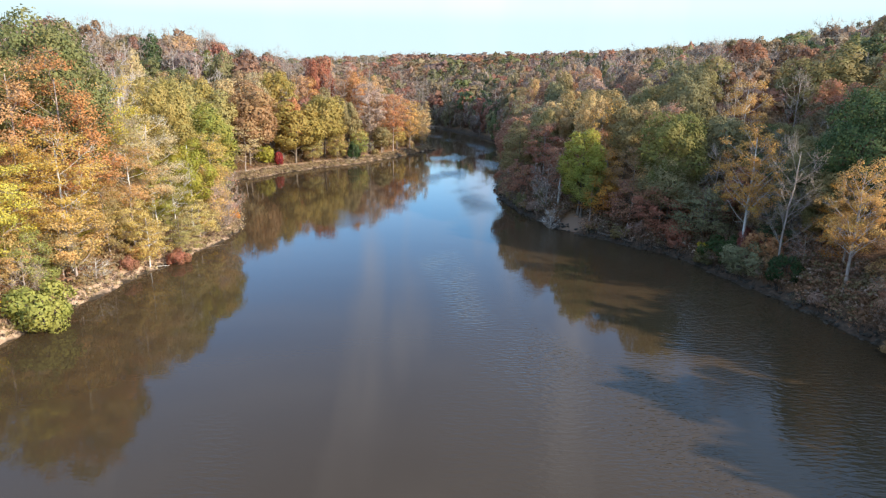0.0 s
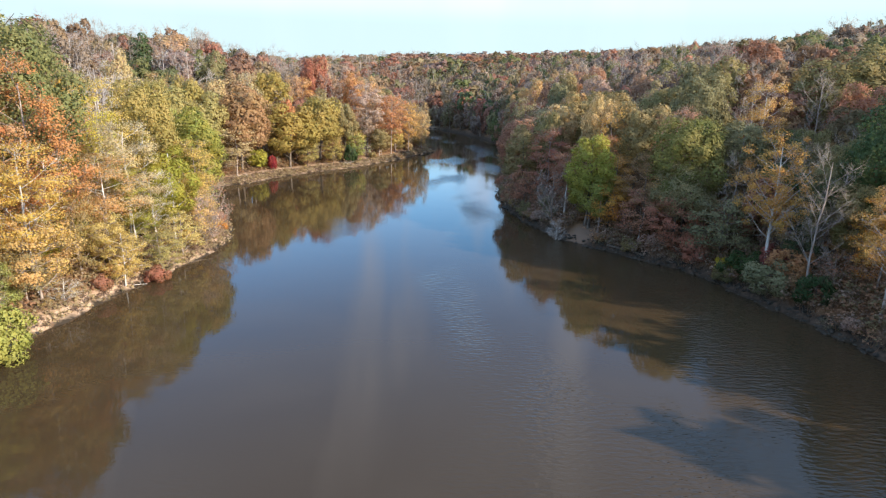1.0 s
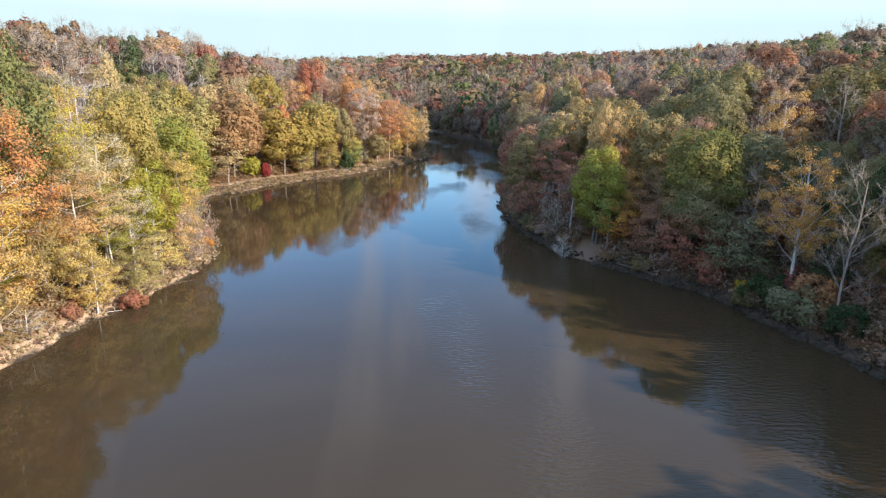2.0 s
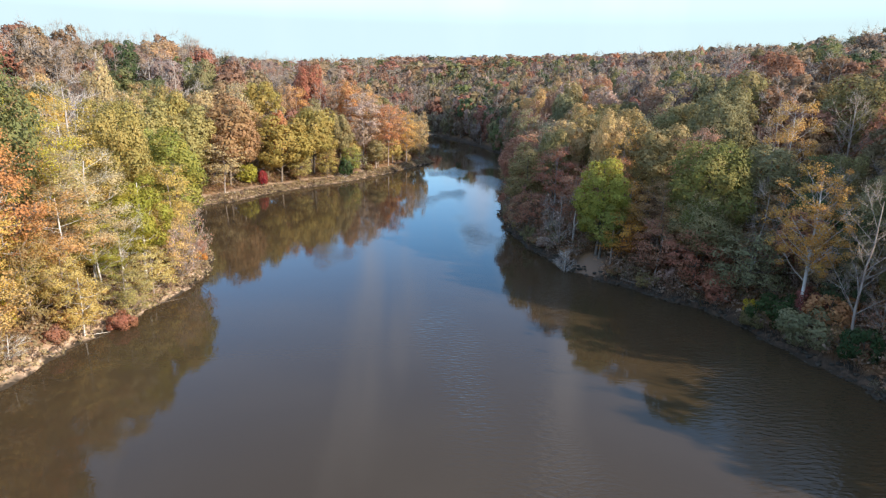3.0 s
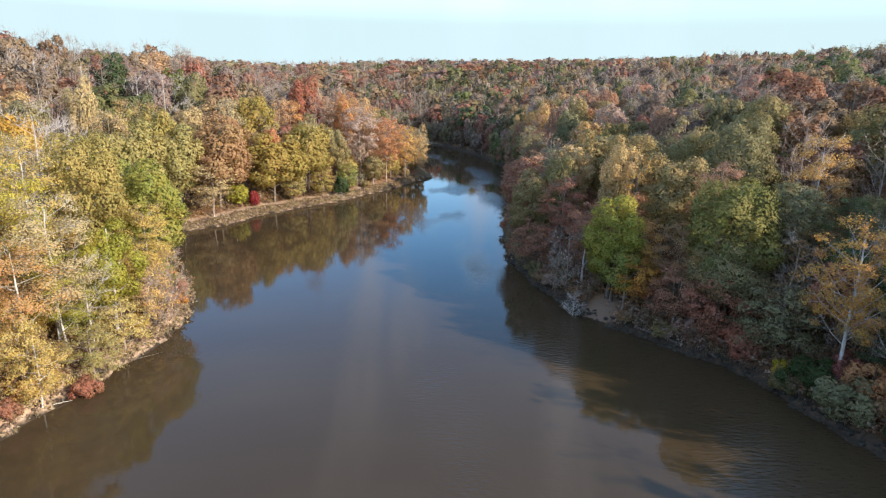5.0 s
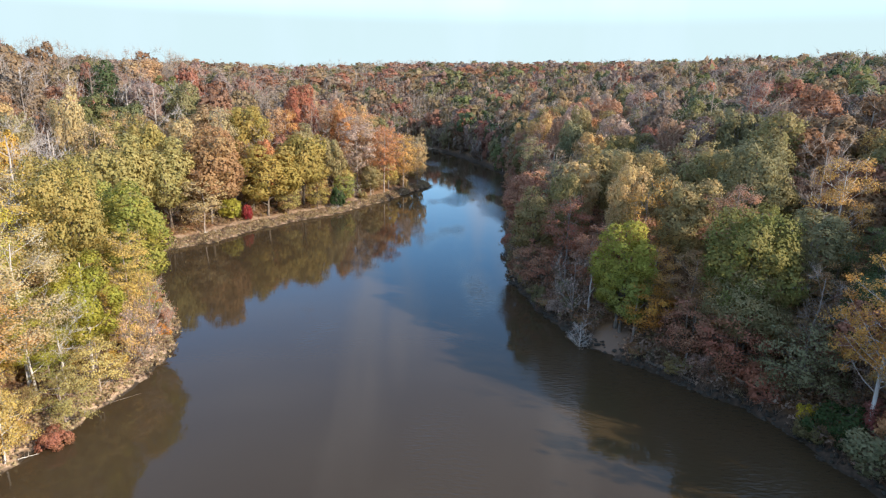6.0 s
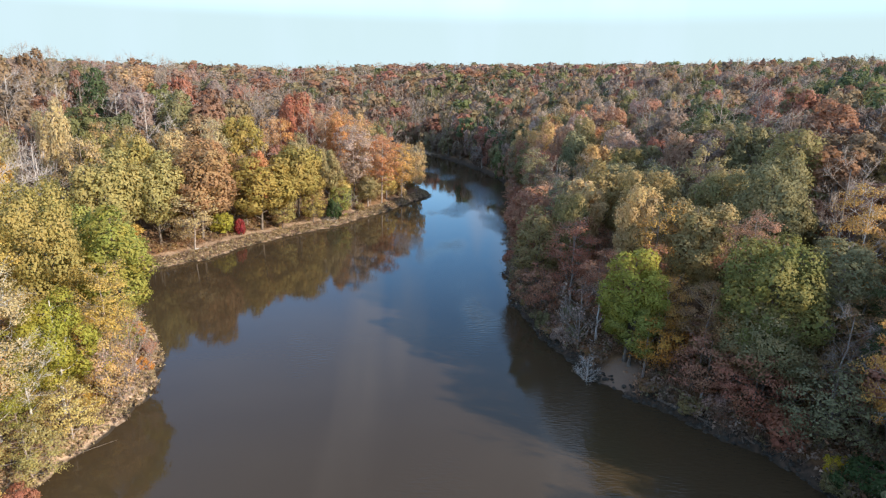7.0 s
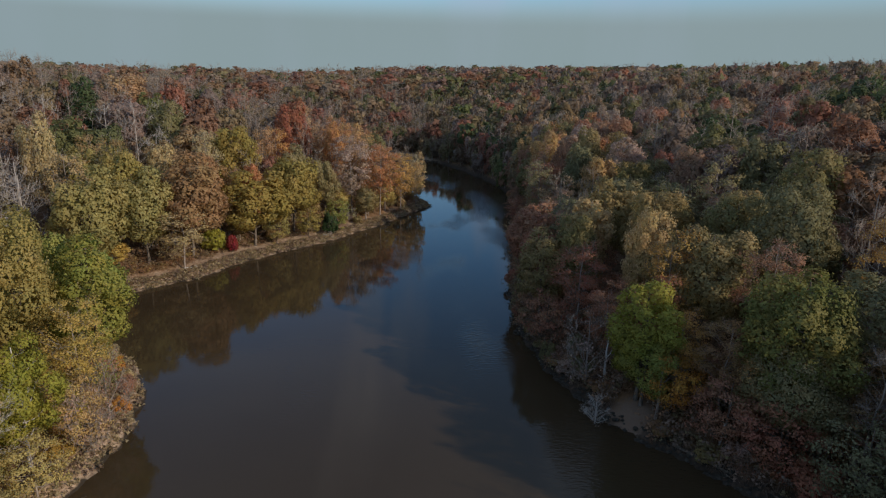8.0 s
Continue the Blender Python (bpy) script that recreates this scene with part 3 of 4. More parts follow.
# far west shore
plant("oak", -52.5, 183, 20.9, 5.6, "moss", where=W2)
plant("oak", -42.6, 166, 15.95, 6.2, "moss", where=W2)
plant("maple", -44, 170.5, 18, 2.8, "rust", where=W2)
plant("oak", -51.5, 154, 20.35, 6.4, "umber", where=W2)
plant("oak", -57, 147, 17.6, 5.0, "moss", where=W2)
plant("thin", -50.7, 148, 12.65, 4.8, "tan", "grey", W2)
plant("oak", -36.8, 177, 18.7, 6.0, "moss", where=W2)
plant("maple", -31.6, 202.5, 22, 3.5, "coral", where=W2)
plant("maple", -24, 226, 19, 4.6, "green", where=W2)
plant("thin", -26, 197, 22, 5.6, "mauve", "grey", W2)
plant("thin", -19, 201, 20.35, 5.0, "rust", "grey", W2)
plant("thin", -14, 210, 18.15, 4.4, "amber", "grey", W2)
plant("thin", -10, 217, 16.5, 3.2, "tan", "grey", W2)
plant("bare", -14, 220, 16, 4.0, bark="grey", where=W2)
plant("layer", -32.6, 174.5, 8, 2.9, "moss", where=W2)
plant("layer", -27.6, 183, 8, 2.9, "fresh", where=W2)
plant("layer", -38.5, 168.5, 8, 3.2, "moss", where=W2)
plant("oak", -45, 209, 22.5, 4.8, "russet", where=W2)
plant("shrub", -49, 158.6, 5.0, 2.8, "lime", where=W2)
plant("shrub", -45.7, 160.4, 3.8, 1.3, "crimson", where=W2)
plant("shrub", -28.4, 179.6, 5.2, 1.9, "pine", where=W2)
plant("oak", -62, 139, 19.8, 5.5, "moss", where=W2)
plant("oak", -62.5, 168, 16.5, 5, "umber", where=W2)
plant("bare", -67, 176, 17, 5, bark="ashen", where=W2)
plant("bare", -75, 140, 19, 5.5, bark="ashen", where=W3)
plant("bare", -74, 196, 19, 5.5, bark="ashen", where=W3)
plant("bare", -104, 176, 21, 6, bark="ashen", where=W3)
plant("bare", -84, 160, 18, 5.5, bark="ashen", where=W3)
plant("bare", -80, 146, 18, 5.5, bark="ashen", where=W3)
plant("maple", -92.8, 211, 19, 5.4, "rust", where=W3)
plant("maple", -95, 196, 20, 4.4, "deep", where=W3)
plant("oak", -69, 188, 19.8, 4.5, "green", where=W3)
# east bank
plant("oak", 34.3, 90.5, 18, 5.3, "grass", where=E1, variant=1)
plant("maple", 22.3, 99, 15.5, 3.8, "lime", where=E1)
plant("maple", 22.6, 98, 10, 3.2, "lime", where=E1)
plant("oak", 33.4, 88.2, 11.5, 3.9, "olive", where=E1)
plant("maple", 14.6, 124, 15, 4.0, "olive", where=E1)
plant("thin", 18.3, 114, 15, 3.8, "russet", "grey", E1)
plant("thin", 27, 105, 16.5, 3.4, "amber", "grey", E1)
plant("oak", 30, 121, 17.5, 4.8, "olive", where=E1)
plant("oak", 31, 104.5, 16.5, 4.8, "olive", where=E1)
plant("oak", 37.5, 113, 16, 4.6, "green", where=E1)
plant("oak", 41, 106.5, 18.5, 4.8, "sage", where=E1)
plant("oak", 50.7, 120, 17.5, 5, "green", where=E1)
plant("bare", 48.5, 104, 18.5, 4.0, bark="grey", where=E1)
plant("thin", 47.8, 98, 17, 3.6, "amber", "pale", E1)
plant("bare", 55.5, 97.5, 17.5, 3.6, bark="grey", where=E1)
plant("sycamore", 38.6, 74.2, 17.6, 4.2, "amber", "pale", E1)
plant("bare", 40.2, 67.6, 16.5, 3.7, bark="grey", where=E1)
plant("bare", 38.3, 84, 12.5, 3.4, bark="grey", where=E1)
plant("layer", 28.5, 90, 8, 3.8, "russet", where=E1)
plant("layer", 32, 86.5, 8, 4.0, "russet", where=E1)
plant("layer", 36, 81, 8.5, 4.4, "sage", where=E1)
plant("layer", 25, 95.5, 7.5, 3.2, "amber", where=E1)
plant("brush", 17.8, 104.5, 9.5, 3.6, "mauve", "grey", E1)
plant("layer", 14.2, 115, 9, 3.4, "russet", where=E1)
plant("brush", 17.6, 97.6, 3.6, 1.8, "mauve", "pale", E1)
plant("thin", 26.3, 98, 11.5, 3.0, "amber", "grey", E1)
plant("thin", 29.6, 94, 11, 3.2, "umber", "grey", E1)
plant("thin", 24.6, 102, 13, 3.0, "russet", "grey", E1)
plant("thin", 32.2, 90.2, 10, 3.0, "copper", "grey", E1)
plant("thin", 20.3, 106, 12, 3.0, "russet", "grey", E1)
plant("oak", 64, 105, 17.5, 6.5, "green", where=E1)
plant("oak", 62.6, 113, 14.5, 4.6, "olive", where=E1)
# four tall oaks added at the right edge to throw shade on the hollow
plant("oak", 50, 70, 19, 5.4, "deep", where=E1)
plant("oak", 61, 80, 20, 5.6, "green", where=E1)
plant("oak", 60, 71, 20, 5.4, "deep", where=E1)
plant("oak", 67, 87, 19, 5.6, "olive", where=E1)
plant("sycamore", 43, 59.5, 15, 3.6, "amber", "grey", E1)
plant("oak", 59, 181, 17, 5, "deep", where=E1)
plant("shrub", 36.6, 75.2, 3.6, 2.6, "pine", where=E1)
plant("shrub", 37.6, 70.8, 3.8, 2.9, "sage", where=E1)
plant("shrub", 40, 65.6, 3.4, 2.0, "pine", where=E1)
plant("shrub", 40.2, 71.2, 4, 2.6, "rust", where=E1)
plant("shrub", 39.2, 73.8, 4, 1.7, "crimson", where=E1)
plant("shrub", 35.9, 78.3, 1.9, 1.2, "yellow", where=E1)
plant("shrub", 33.4, 83.4, 3.6, 2.6, "russet", where=E1)

# the rest of the front rows
PALETTE = {
    W1: ["gold", "copper", "yellow", "gold", "lime", "gold", "lime", "tan", "gold"],
    W2: ["moss", "tan", "olive", "umber", "gold", "umber", "moss", "green", "tan"],
    E1: ["olive", "rust", "green", "russet", "olive", "sage", "green", "tan", "russet", "mauve"],
}


def clear(x, y, r):
    return all((x - a) ** 2 + (y - b) ** 2 > ((r + c) * 0.62) ** 2 for a, b, c in PLACES)


def jittered(x0, x1, y0, y1, step, seed):
    g = random.Random(seed)
    y, row = y0, 0
    while y < y1:
        x = x0 + (row % 2) * step / 2
        while x < x1:
            yield x + g.uniform(-0.36, 0.36) * step, y + g.uniform(-0.36, 0.36) * step
            x += step
        y += step * 0.87
        row += 1


def scatter(x0, x1, y0, y1, step, seed):
    """Jittered points with their distance from the water."""
    pts = np.array(list(jittered(x0, x1, y0, y1, step, seed)))
    return [(float(x), float(y), float(d)) for (x, y), d in zip(pts, inland(pts[:, 0], pts[:, 1]))]


def zone(x, y):
    if x + 0.06 * y > 10:
        return E1
    return W1 if y < 114 else W2


FRONT = 34.0
for x, y, s in scatter(-110, 75, 44, 245, 6.4, 11):
    where = zone(x, y)
    if not {E1: 3.5, W1: 5.0, W2: 8.0 if y < 190 else 3.5}[where] < s < FRONT or abs(x) > 0.74 * (y + 3) + 14 or (where == W2 and y > 236) or x < -100:
        continue
    r = rnd.uniform(3.3, 5.0)
    if not clear(x, y, r):
        continue
    colour = rnd.choice(PALETTE[where])
    roll_ = rnd.random()
    if where == W1:
        kind = "thin" if roll_ < 0.7 else ("bare" if roll_ < 0.8 else "oak")
    elif where == W2:
        spit = y > 190
        kind = "thin" if roll_ < (0.75 if spit else 0.25) else ("bare" if roll_ < (0.9 if spit else 0.33) else ("oak" if roll_ < 0.85 else "maple"))
        if spit:
            colour = rnd.choice(["rust", "copper", "mauve", "tan", "rust"])
    else:
        kind = "thin" if roll_ < 0.25 else ("bare" if roll_ < 0.34 else ("oak" if roll_ < 0.8 else "maple"))
    if where == E1 and y < 70 and x < 54:
        plant("thin", x, y, rnd.uniform(9, 13), r * 0.75, rnd.choice(["umber", "amber", "sage"]), "grey", where)
        continue
    # low trees in the hollow, leaves coloured dark to stand in for its shade
    if 45 < x < 60 and 76 < y < 94:
        if roll_ < 0.45:
            plant("bare", x, y, rnd.uniform(11, 14), r * 0.8, bark="grey", where=where)
        else:
            plant("oak", x, y, rnd.uniform(9, 12), r * 0.85, rnd.choice(["deep", "deep", "green"]), "brown", where)
        continue
    plant(kind, x, y, rnd.uniform(13.5, 17.5 if where == E1 else 19.5) * min(1, 0.7 + s / 30) * (1.3 if where == E1 and y > 170 else 1.15 if where == W2 else 1.0), r, colour, "grey" if kind != "oak" else "brown", where)

# young trees and bushes below them, down to the water
LOW = {W1: ["gold", "lime", "tan", "yellow", "olive", "gold"], W2: ["tan", "olive", "tan", "olive", "fresh"], E1: ["russet", "umber", "rust", "sage", "russet", "tan"]}
for x, y, s in scatter(-90, 70, 46, 240, 4.2, 12):
    where = zone(x, y)
    if not {E1: 0.7, W1: 2.0, W2: 6.0 if y < 190 else 2.5}[where] < s < 15 or abs(x) > 0.74 * (y + 3) + 8 or (where == W2 and y > 228):
        continue
    if any((x - a) ** 2 + (y - b) ** 2 < (1.6 + 0.22 * c) ** 2 for a, b, c in PLACES):
        continue
    roll_ = rnd.random()
    if where == W2 and roll_ < 0.4:
        plant("maple", x, y, rnd.uniform(6, 9.5), rnd.uniform(2.4, 3.4), rnd.choice(["lime", "olive", "gold", "olive", "tan"]), "grey", where)
    elif roll_ < 0.55 or s > 13:
        plant("layer", x, y, rnd.uniform(6.5, 10.5) if where == W2 else rnd.uniform(4.5, 9), rnd.uniform(2.2, 3.6), rnd.choice(LOW[where]), "grey", where)
    elif roll_ < 0.75:
        plant("brush", x, y, rnd.uniform(3, 6), rnd.uniform(1.5, 2.6), rnd.choice(LOW[where]), "grey", where)
    else:
        plant("shrub", x, y, rnd.uniform(1.5, 3.2), rnd.uniform(1.2, 2.0), rnd.choice(LOW[where]), "brown", where)

TONE = {
    "olive": (0.275, 0.22, 0.115), "umber": (0.27, 0.185, 0.13), "russet": (0.36, 0.205, 0.12), "rust": (0.40, 0.195, 0.125),
    "mauve": (0.365, 0.262, 0.195), "grey": (0.37, 0.29, 0.23), "green": (0.225, 0.22, 0.095), "deep": (0.135, 0.155, 0.07),
    "tan": (0.35, 0.25, 0.14), "gold": (0.40, 0.28, 0.11), "sage": (0.20, 0.20, 0.12),
    "straw": (0.44, 0.34, 0.19),
}


def undergrowth(name, label, spots, colours, tall, leafy):
    """Low brush on the banks: short stems with a few leaves each, all in one mesh."""
    rng = np.random.default_rng(len(spots))
    n, m = len(spots), 7
    base = np.repeat(np.column_stack([spots, height(spots[:, 0], spots[:, 1]) - 0.05]), m, axis=0)
    foot = base + np.column_stack([rng.normal(size=(n * m, 2)) * 0.25, np.zeros(n * m)])
    rise = rng.uniform(0.5, 1.2, n * m) * tall
    tip = foot + np.column_stack([rng.normal(size=(n * m, 2)) * 0.35 * tall, rise])
    stems = Shape()
    stems.spikes(foot, tip, 0.022)
    sv, _, st = stems.arrays()
    lv, lt, _ = leaf_blades(rng, tip, np.full(n * m, 0.35 * tall), leafy, 0.26, 0.7, base.mean(0) - np.array([0, 0, 500.0]))
    tones = np.array([TONE[c] for c in colours])[rng.integers(len(colours), size=n)] * rng.uniform(0.75, 1.25, (n, 1))
    tint = np.concatenate([np.repeat(tones, m * 4, axis=0) * 0.8, np.repeat(tones, m * leafy * 3, axis=0)])
    me = build_mesh(name, np.concatenate([sv, lv]), [np.concatenate([st, lt + len(sv)])], False, np.column_stack([tint, np.ones(len(tint))]))
    me.materials.append(WOODS)
    return tagged(new(name, me), label, "undergrowth", kind="stuff")


def strip(x0, x1, y0, y1, step, seed, keep):
    pts = np.array(list(jittered(x0, x1, y0, y1, step, seed)))
    s = inland(pts[:, 0], pts[:, 1])
    return pts[np.array([keep(x, y, d) for (x, y), d in zip(pts, s)])]


# ---- the woods behind, too many to count ----
WEST_TONES = ["mauve", "tan", "rust", "tan", "russet", "olive", "tan", "mauve", "rust", "green", "russet", "olive"]
EAST_TONES = ["olive", "umber", "russet", "green", "mauve", "rust", "tan", "olive", "mauve", "rust", "deep", "green", "umber", "tan"]
NEAR_HILL = [grow(900 + k, H=18, R=4.6, low=0.22, limbs=8, subs=1, per=1900, leaf=0.46, sides=4, girth=0.2, rough=True, lobes=30, bottom=-0.4) for k in range(5)]
MID = [grow(920 + k, H=18, R=4.6, low=0.18, limbs=8, subs=1, per=800, leaf=0.7, sides=3, girth=0.2, rough=True, lobes=24, bottom=-0.3) for k in range(5)]
MID_BARE = [grow(940 + k, H=18, R=4.3, low=0.25, limbs=14, subs=4, twigs=6, per=3, clump=0.9, leaf=0.2, sides=4, girth=0.16, twig_l=2.3, twig_r=0.024, rough=True) for k in range(4)]
FAR = [grow(960 + k, H=18, R=5.0, low=0.22, limbs=4, subs=1, per=125, leaf=1.38, sides=3, girth=0.2, rough=True, lobes=16, bottom=-0.2) for k in range(5)]
FAR_BARE = [grow(980 + k, H=18, R=4.6, low=0.3, limbs=9, subs=2, twigs=3, per=3, clump=1.4, leaf=0.4, sides=3, girth=0.2, twig_l=3.2, twig_r=0.045, rough=True) for k in range(4)]
BUSHY = [grow(990 + k, H=9, R=4.2, low=0.02, limbs=4, subs=1, per=330, leaf=0.72, sides=3, girth=0.15, rough=True, lobes=16, bottom=-0.8) for k in range(4)]


def woods(name, label, spots, full, bare, bark="grey"):
    """Every tree of a wood in one mesh: trunks and boughs in bark, leaves in their tree's colour."""
    rng = np.random.default_rng(len(spots))
    V, Q, T, L, C, N, n = [], [], [], [], [], [], 0
    for x, y, z, top, r, tone, leafless in spots:
        g = (bare if leafless else full)[rng.integers(len(bare if leafless else full))]
        top *= 1.1 if leafless else 1.0
        a = rng.uniform(0, 2 * math.pi)
        ca, sa = math.cos(a) * r / g["R"], math.sin(a) * r / g["R"]
        shade = np.array(TONE[tone]) * rng.uniform(0.88, 1.14) * rng.uniform(0.94, 1.06, 3)
        for key in ("trunk", "boughs", "leaves"):
            v = g[key][0]
            if not len(v):
                continue
            V.append(np.column_stack([x + v[:, 0] * ca - v[:, 1] * sa, y + v[:, 0] * sa + v[:, 1] * ca, z + v[:, 2] * top / g["H"]]))
            C.append(np.tile([*shade, 1], (len(v), 1)))
            if key == "leaves":
                L.append(g[key][1] + n)
                w = g[key][2]
                N.append(np.column_stack([w[:, 0] * math.cos(a) - w[:, 1] * math.sin(a), w[:, 0] * math.sin(a) + w[:, 1] * math.cos(a), w[:, 2]]))
            else:
                N.append(np.zeros((len(v), 3)))
                Q.append(g[key][1] + n)
                T.append(g[key][2] + n)
            n += len(v)
    groups = [np.concatenate(Q), np.concatenate(L), np.concatenate(T)]
    me = build_mesh(name, np.concatenate(V), groups, True, np.concatenate(C), np.concatenate(N))
    for mat in (BARK[bark], WOODS, BARK[bark]):
        me.materials.append(mat)
    return tagged(new(name, me), label, "woods", kind="stuff")


def gather(x0, x1, y0, y1, step, seed, keep, bare_share, edge=4.0):
    g, spots = random.Random(seed), []
    for x, y, s in scatter(x0, x1, y0, y1, step, seed):
        if s < (8 if x < -8 and 120 < y < 225 else edge) or not keep(x, y, s):
            continue
        east = x + 0.06 * y > 10
        tone = g.choice(EAST_TONES if east else WEST_TONES)
        leafless = g.random() < bare_share * (0.75 if east else 1.4)
        tall = 0.85 if (y > 255 and s < 30 and -60 < x < 6) or (east and y < 44) else 1.0
        spots.append((x, y, 0.0, tall * (g.uniform(13, 17.5) if east and 44 < y < 150 else g.uniform(14.5, 21) + (1.5 if y < 44 else 0) if east else g.uniform(14, 21)), g.uniform(0.46, 0.68) * step, tone, leafless))
    zs = height([p[0] for p in spots], [p[1] for p in spots])
    return [(p[0], p[1], float(z) - 0.2, *p[3:]) for p, z in zip(spots, zs)]


def seen(x, y, margin):
    return y > 20 and abs(x) < 0.76 * (y + 3) + margin


def is_front(x, y, s):
    where = zone(x, y)
    return {E1: 3.5, W1: 5.0, W2: 8.0 if y < 190 else 3.5}[where] < s < FRONT and abs(x) <= 0.74 * (y + 3) + 14 and y >= 44 and not (where == W2 and y > 236) and x >= -100 and y < 245


spots = gather(-280, 260, 30, 300, 7.5, 21, lambda x, y, s: seen(x, y, 12) and not is_front(x, y, s) and clear(x, y, 3), 0.33)
# younger trees wherever the wood would leave a hole
taken = np.array([(p[0], p[1], p[4]) for p in spots] + [p for p in PLACES if p[2] > 2.4])
for p in gather(-120, 120, 60, 200, 3.6, 27, lambda x, y, s: seen(x, y, 6) and s > 7, 0.1):
    gap = np.hypot(taken[:, 0] - p[0], taken[:, 1] - p[1]) - 0.75 * taken[:, 2]
    if gap.min() > 1.7:
        p = (*p[:3], p[3] * 0.72, 3.0, *p[5:])
        spots.append(p)
        taken = np.vstack([taken, (p[0], p[1], 3.0)])
west_side, east_side = [p for p in spots if p[0] + 0.06 * p[1] <= 10], [p for p in spots if p[0] + 0.06 * p[1] > 10]
woods("west_hill_woods", "mixed autumn woods on the rising west hillside", [p for p in west_side if p[1] < 185], NEAR_HILL, MID_BARE, "ashen")
woods("west_ridge_woods", "mixed autumn woods along the west ridge", [p for p in west_side if p[1] >= 185], MID, MID_BARE)
woods("east_hill_woods", "mixed autumn woods on the rising east hillside", [p for p in east_side if p[1] < 185], NEAR_HILL, MID_BARE)
woods("east_ridge_woods", "mixed autumn woods along the east ridge", [p for p in east_side if p[1] >= 185], MID, MID_BARE)
spots = gather(-520, 520, 300, 480, 8.4, 22, lambda x, y, s: seen(x, y, 8), 0.33)
spots += gather(-700, 700, 480, 720, 14.5, 23, lambda x, y, s: seen(x, y, 8), 0.3)
woods("distant_woods", "hazy brown and grey autumn woods on distant hills", spots, FAR, FAR_BARE)
spots = gather(-270, 60, 232, 460, 5.4, 26, lambda x, y, s: s < 16, 0.05, 0.4)
spots = [(x, y, z, top * 0.75, r * 1.3, tone, leafless) for x, y, z, top, r, tone, leafless in spots]
woods("channel_bank_woods", "low brown trees and bushes along the narrow channel", spots, BUSHY, FAR_BARE)
# out of view: woods added behind, the eastern ones to shade bank and water
spots = gather(38, 150, -90, 44, 7.5, 24, lambda x, y, s: 15 < s < 80 and not (seen(x, y, 20) and y > 30), 0.15)
spots += gather(-90, -40, -60, 44, 8.5, 25, lambda x, y, s: s < 40 and not (seen(x, y, 20) and y > 30), 0.2)
woods("nearby_bank_woods", "unseen autumn woods added on the banks behind to cast shade", spots, FAR, FAR_BARE)

east = strip(8, 60, 44, 240, 0.85, 31, lambda x, y, d: 0.25 < d < 9 and zone(x, y) == E1 and math.hypot(x - 21.3, y - 97.0) > 2.8)
undergrowth("east_bank_undergrowth", "brown leafy brush and dry stems on the shaded bank", east, ["umber", "russet", "russet", "mauve", "olive"], 1.5, 5)
west = strip(-80, -2, 44, 236, 0.95, 32, lambda x, y, d: (2.2 if y < 120 else 5.5) < d < 12 and zone(x, y) != E1)
undergrowth("west_bank_undergrowth", "tan and golden brush on the sunlit bank", west, ["tan", "gold", "umber", "tan", "russet"], 0.7, 3)
grass = strip(-80, -2, 44, 236, 0.62, 33, lambda x, y, d: 0.1 < d < 3.4 and zone(x, y) != E1)
undergrowth("shore_grass", "dry straw-coloured grass along the waterline", grass, ["straw", "tan", "straw", "umber"], 0.42, 2)


# ---- brown and dark saplings in the hollow behind the sycamores, its shade partly in their leaf colour ----
for x, y, d in scatter(42, 62, 72, 97, 3.8, 53):
    if d < 6 or any((x - a) ** 2 + (y - b) ** 2 < 2.2 for a, b, c in PLACES):
        continue
    if rnd.random() < 0.7:
        plant("layer", x, y, rnd.uniform(4, 7.5), rnd.uniform(2.0, 3.0), rnd.choice(["deep", "umber", "deep", "russet", "olive"]), "brown", E1)
    else:
        plant("brush", x, y, rnd.uniform(4, 7), rnd.uniform(1.8, 2.6), "mauve", "grey", E1)

# trees closing the hollow, dark leaf colours standing in for shade
for x, y, d in scatter(43, 72, 66, 100, 4.6, 61):
    if d < 7 or any((x - a) ** 2 + (y - b) ** 2 < (1.2 + 0.45 * c) ** 2 for a, b, c in PLACES if c > 2.4):
        continue
    kind = rnd.choice(["oak", "maple", "thin", "bare"])
    plant(kind, x, y, rnd.uniform(8.5, 12.5), rnd.uniform(2.6, 3.6), rnd.choice(["deep", "green", "umber", "deep"]), "brown" if kind != "bare" else "grey", E1)

# ---- golden saplings filling the sunlit bank ----
for x, y, d in scatter(-56, -32, 46, 112, 2.9, 52):
    if zone(x, y) != W1 or not 1.0 < d < 9 or abs(x) > 0.74 * (y + 3) + 4 or rnd.random() < 0.12:
        continue
    if any((x - a) ** 2 + (y - b) ** 2 < 1.3 for a, b, c in PLACES):
        continue
    if d < 3.5:
        plant("shrub", x, y, rnd.uniform(1.0, 2.2), rnd.uniform(1.0, 1.6), rnd.choice(["tan", "straw", "amber", "gold", "russet"]), "grey", W1)
    else:
        plant("layer", x, y, rnd.uniform(3.5, 7), rnd.uniform(1.9, 2.8), rnd.choice(["gold", "amber", "yellow", "gold", "lime", "olive", "lime"]), "grey", W1)

# ---- small bushes hanging over the shaded waterline ----
for x, y, d in scatter(8, 50, 46, 150, 2.3, 51):
    if zone(x, y) != E1 or not 0.3 < d < 2.8 or abs(x) > 0.74 * (y + 3) + 4 or math.hypot(x - 20.8, y - 97) < 3.4:
        continue
    roll_ = rnd.random()
    plant("brush" if roll_ < 0.4 else "shrub", x, y, rnd.uniform(0.9, 2.1), rnd.uniform(0.9, 1.7), rnd.choice(["umber", "olive", "mauve", "russet", "sage"]), "brown", E1)


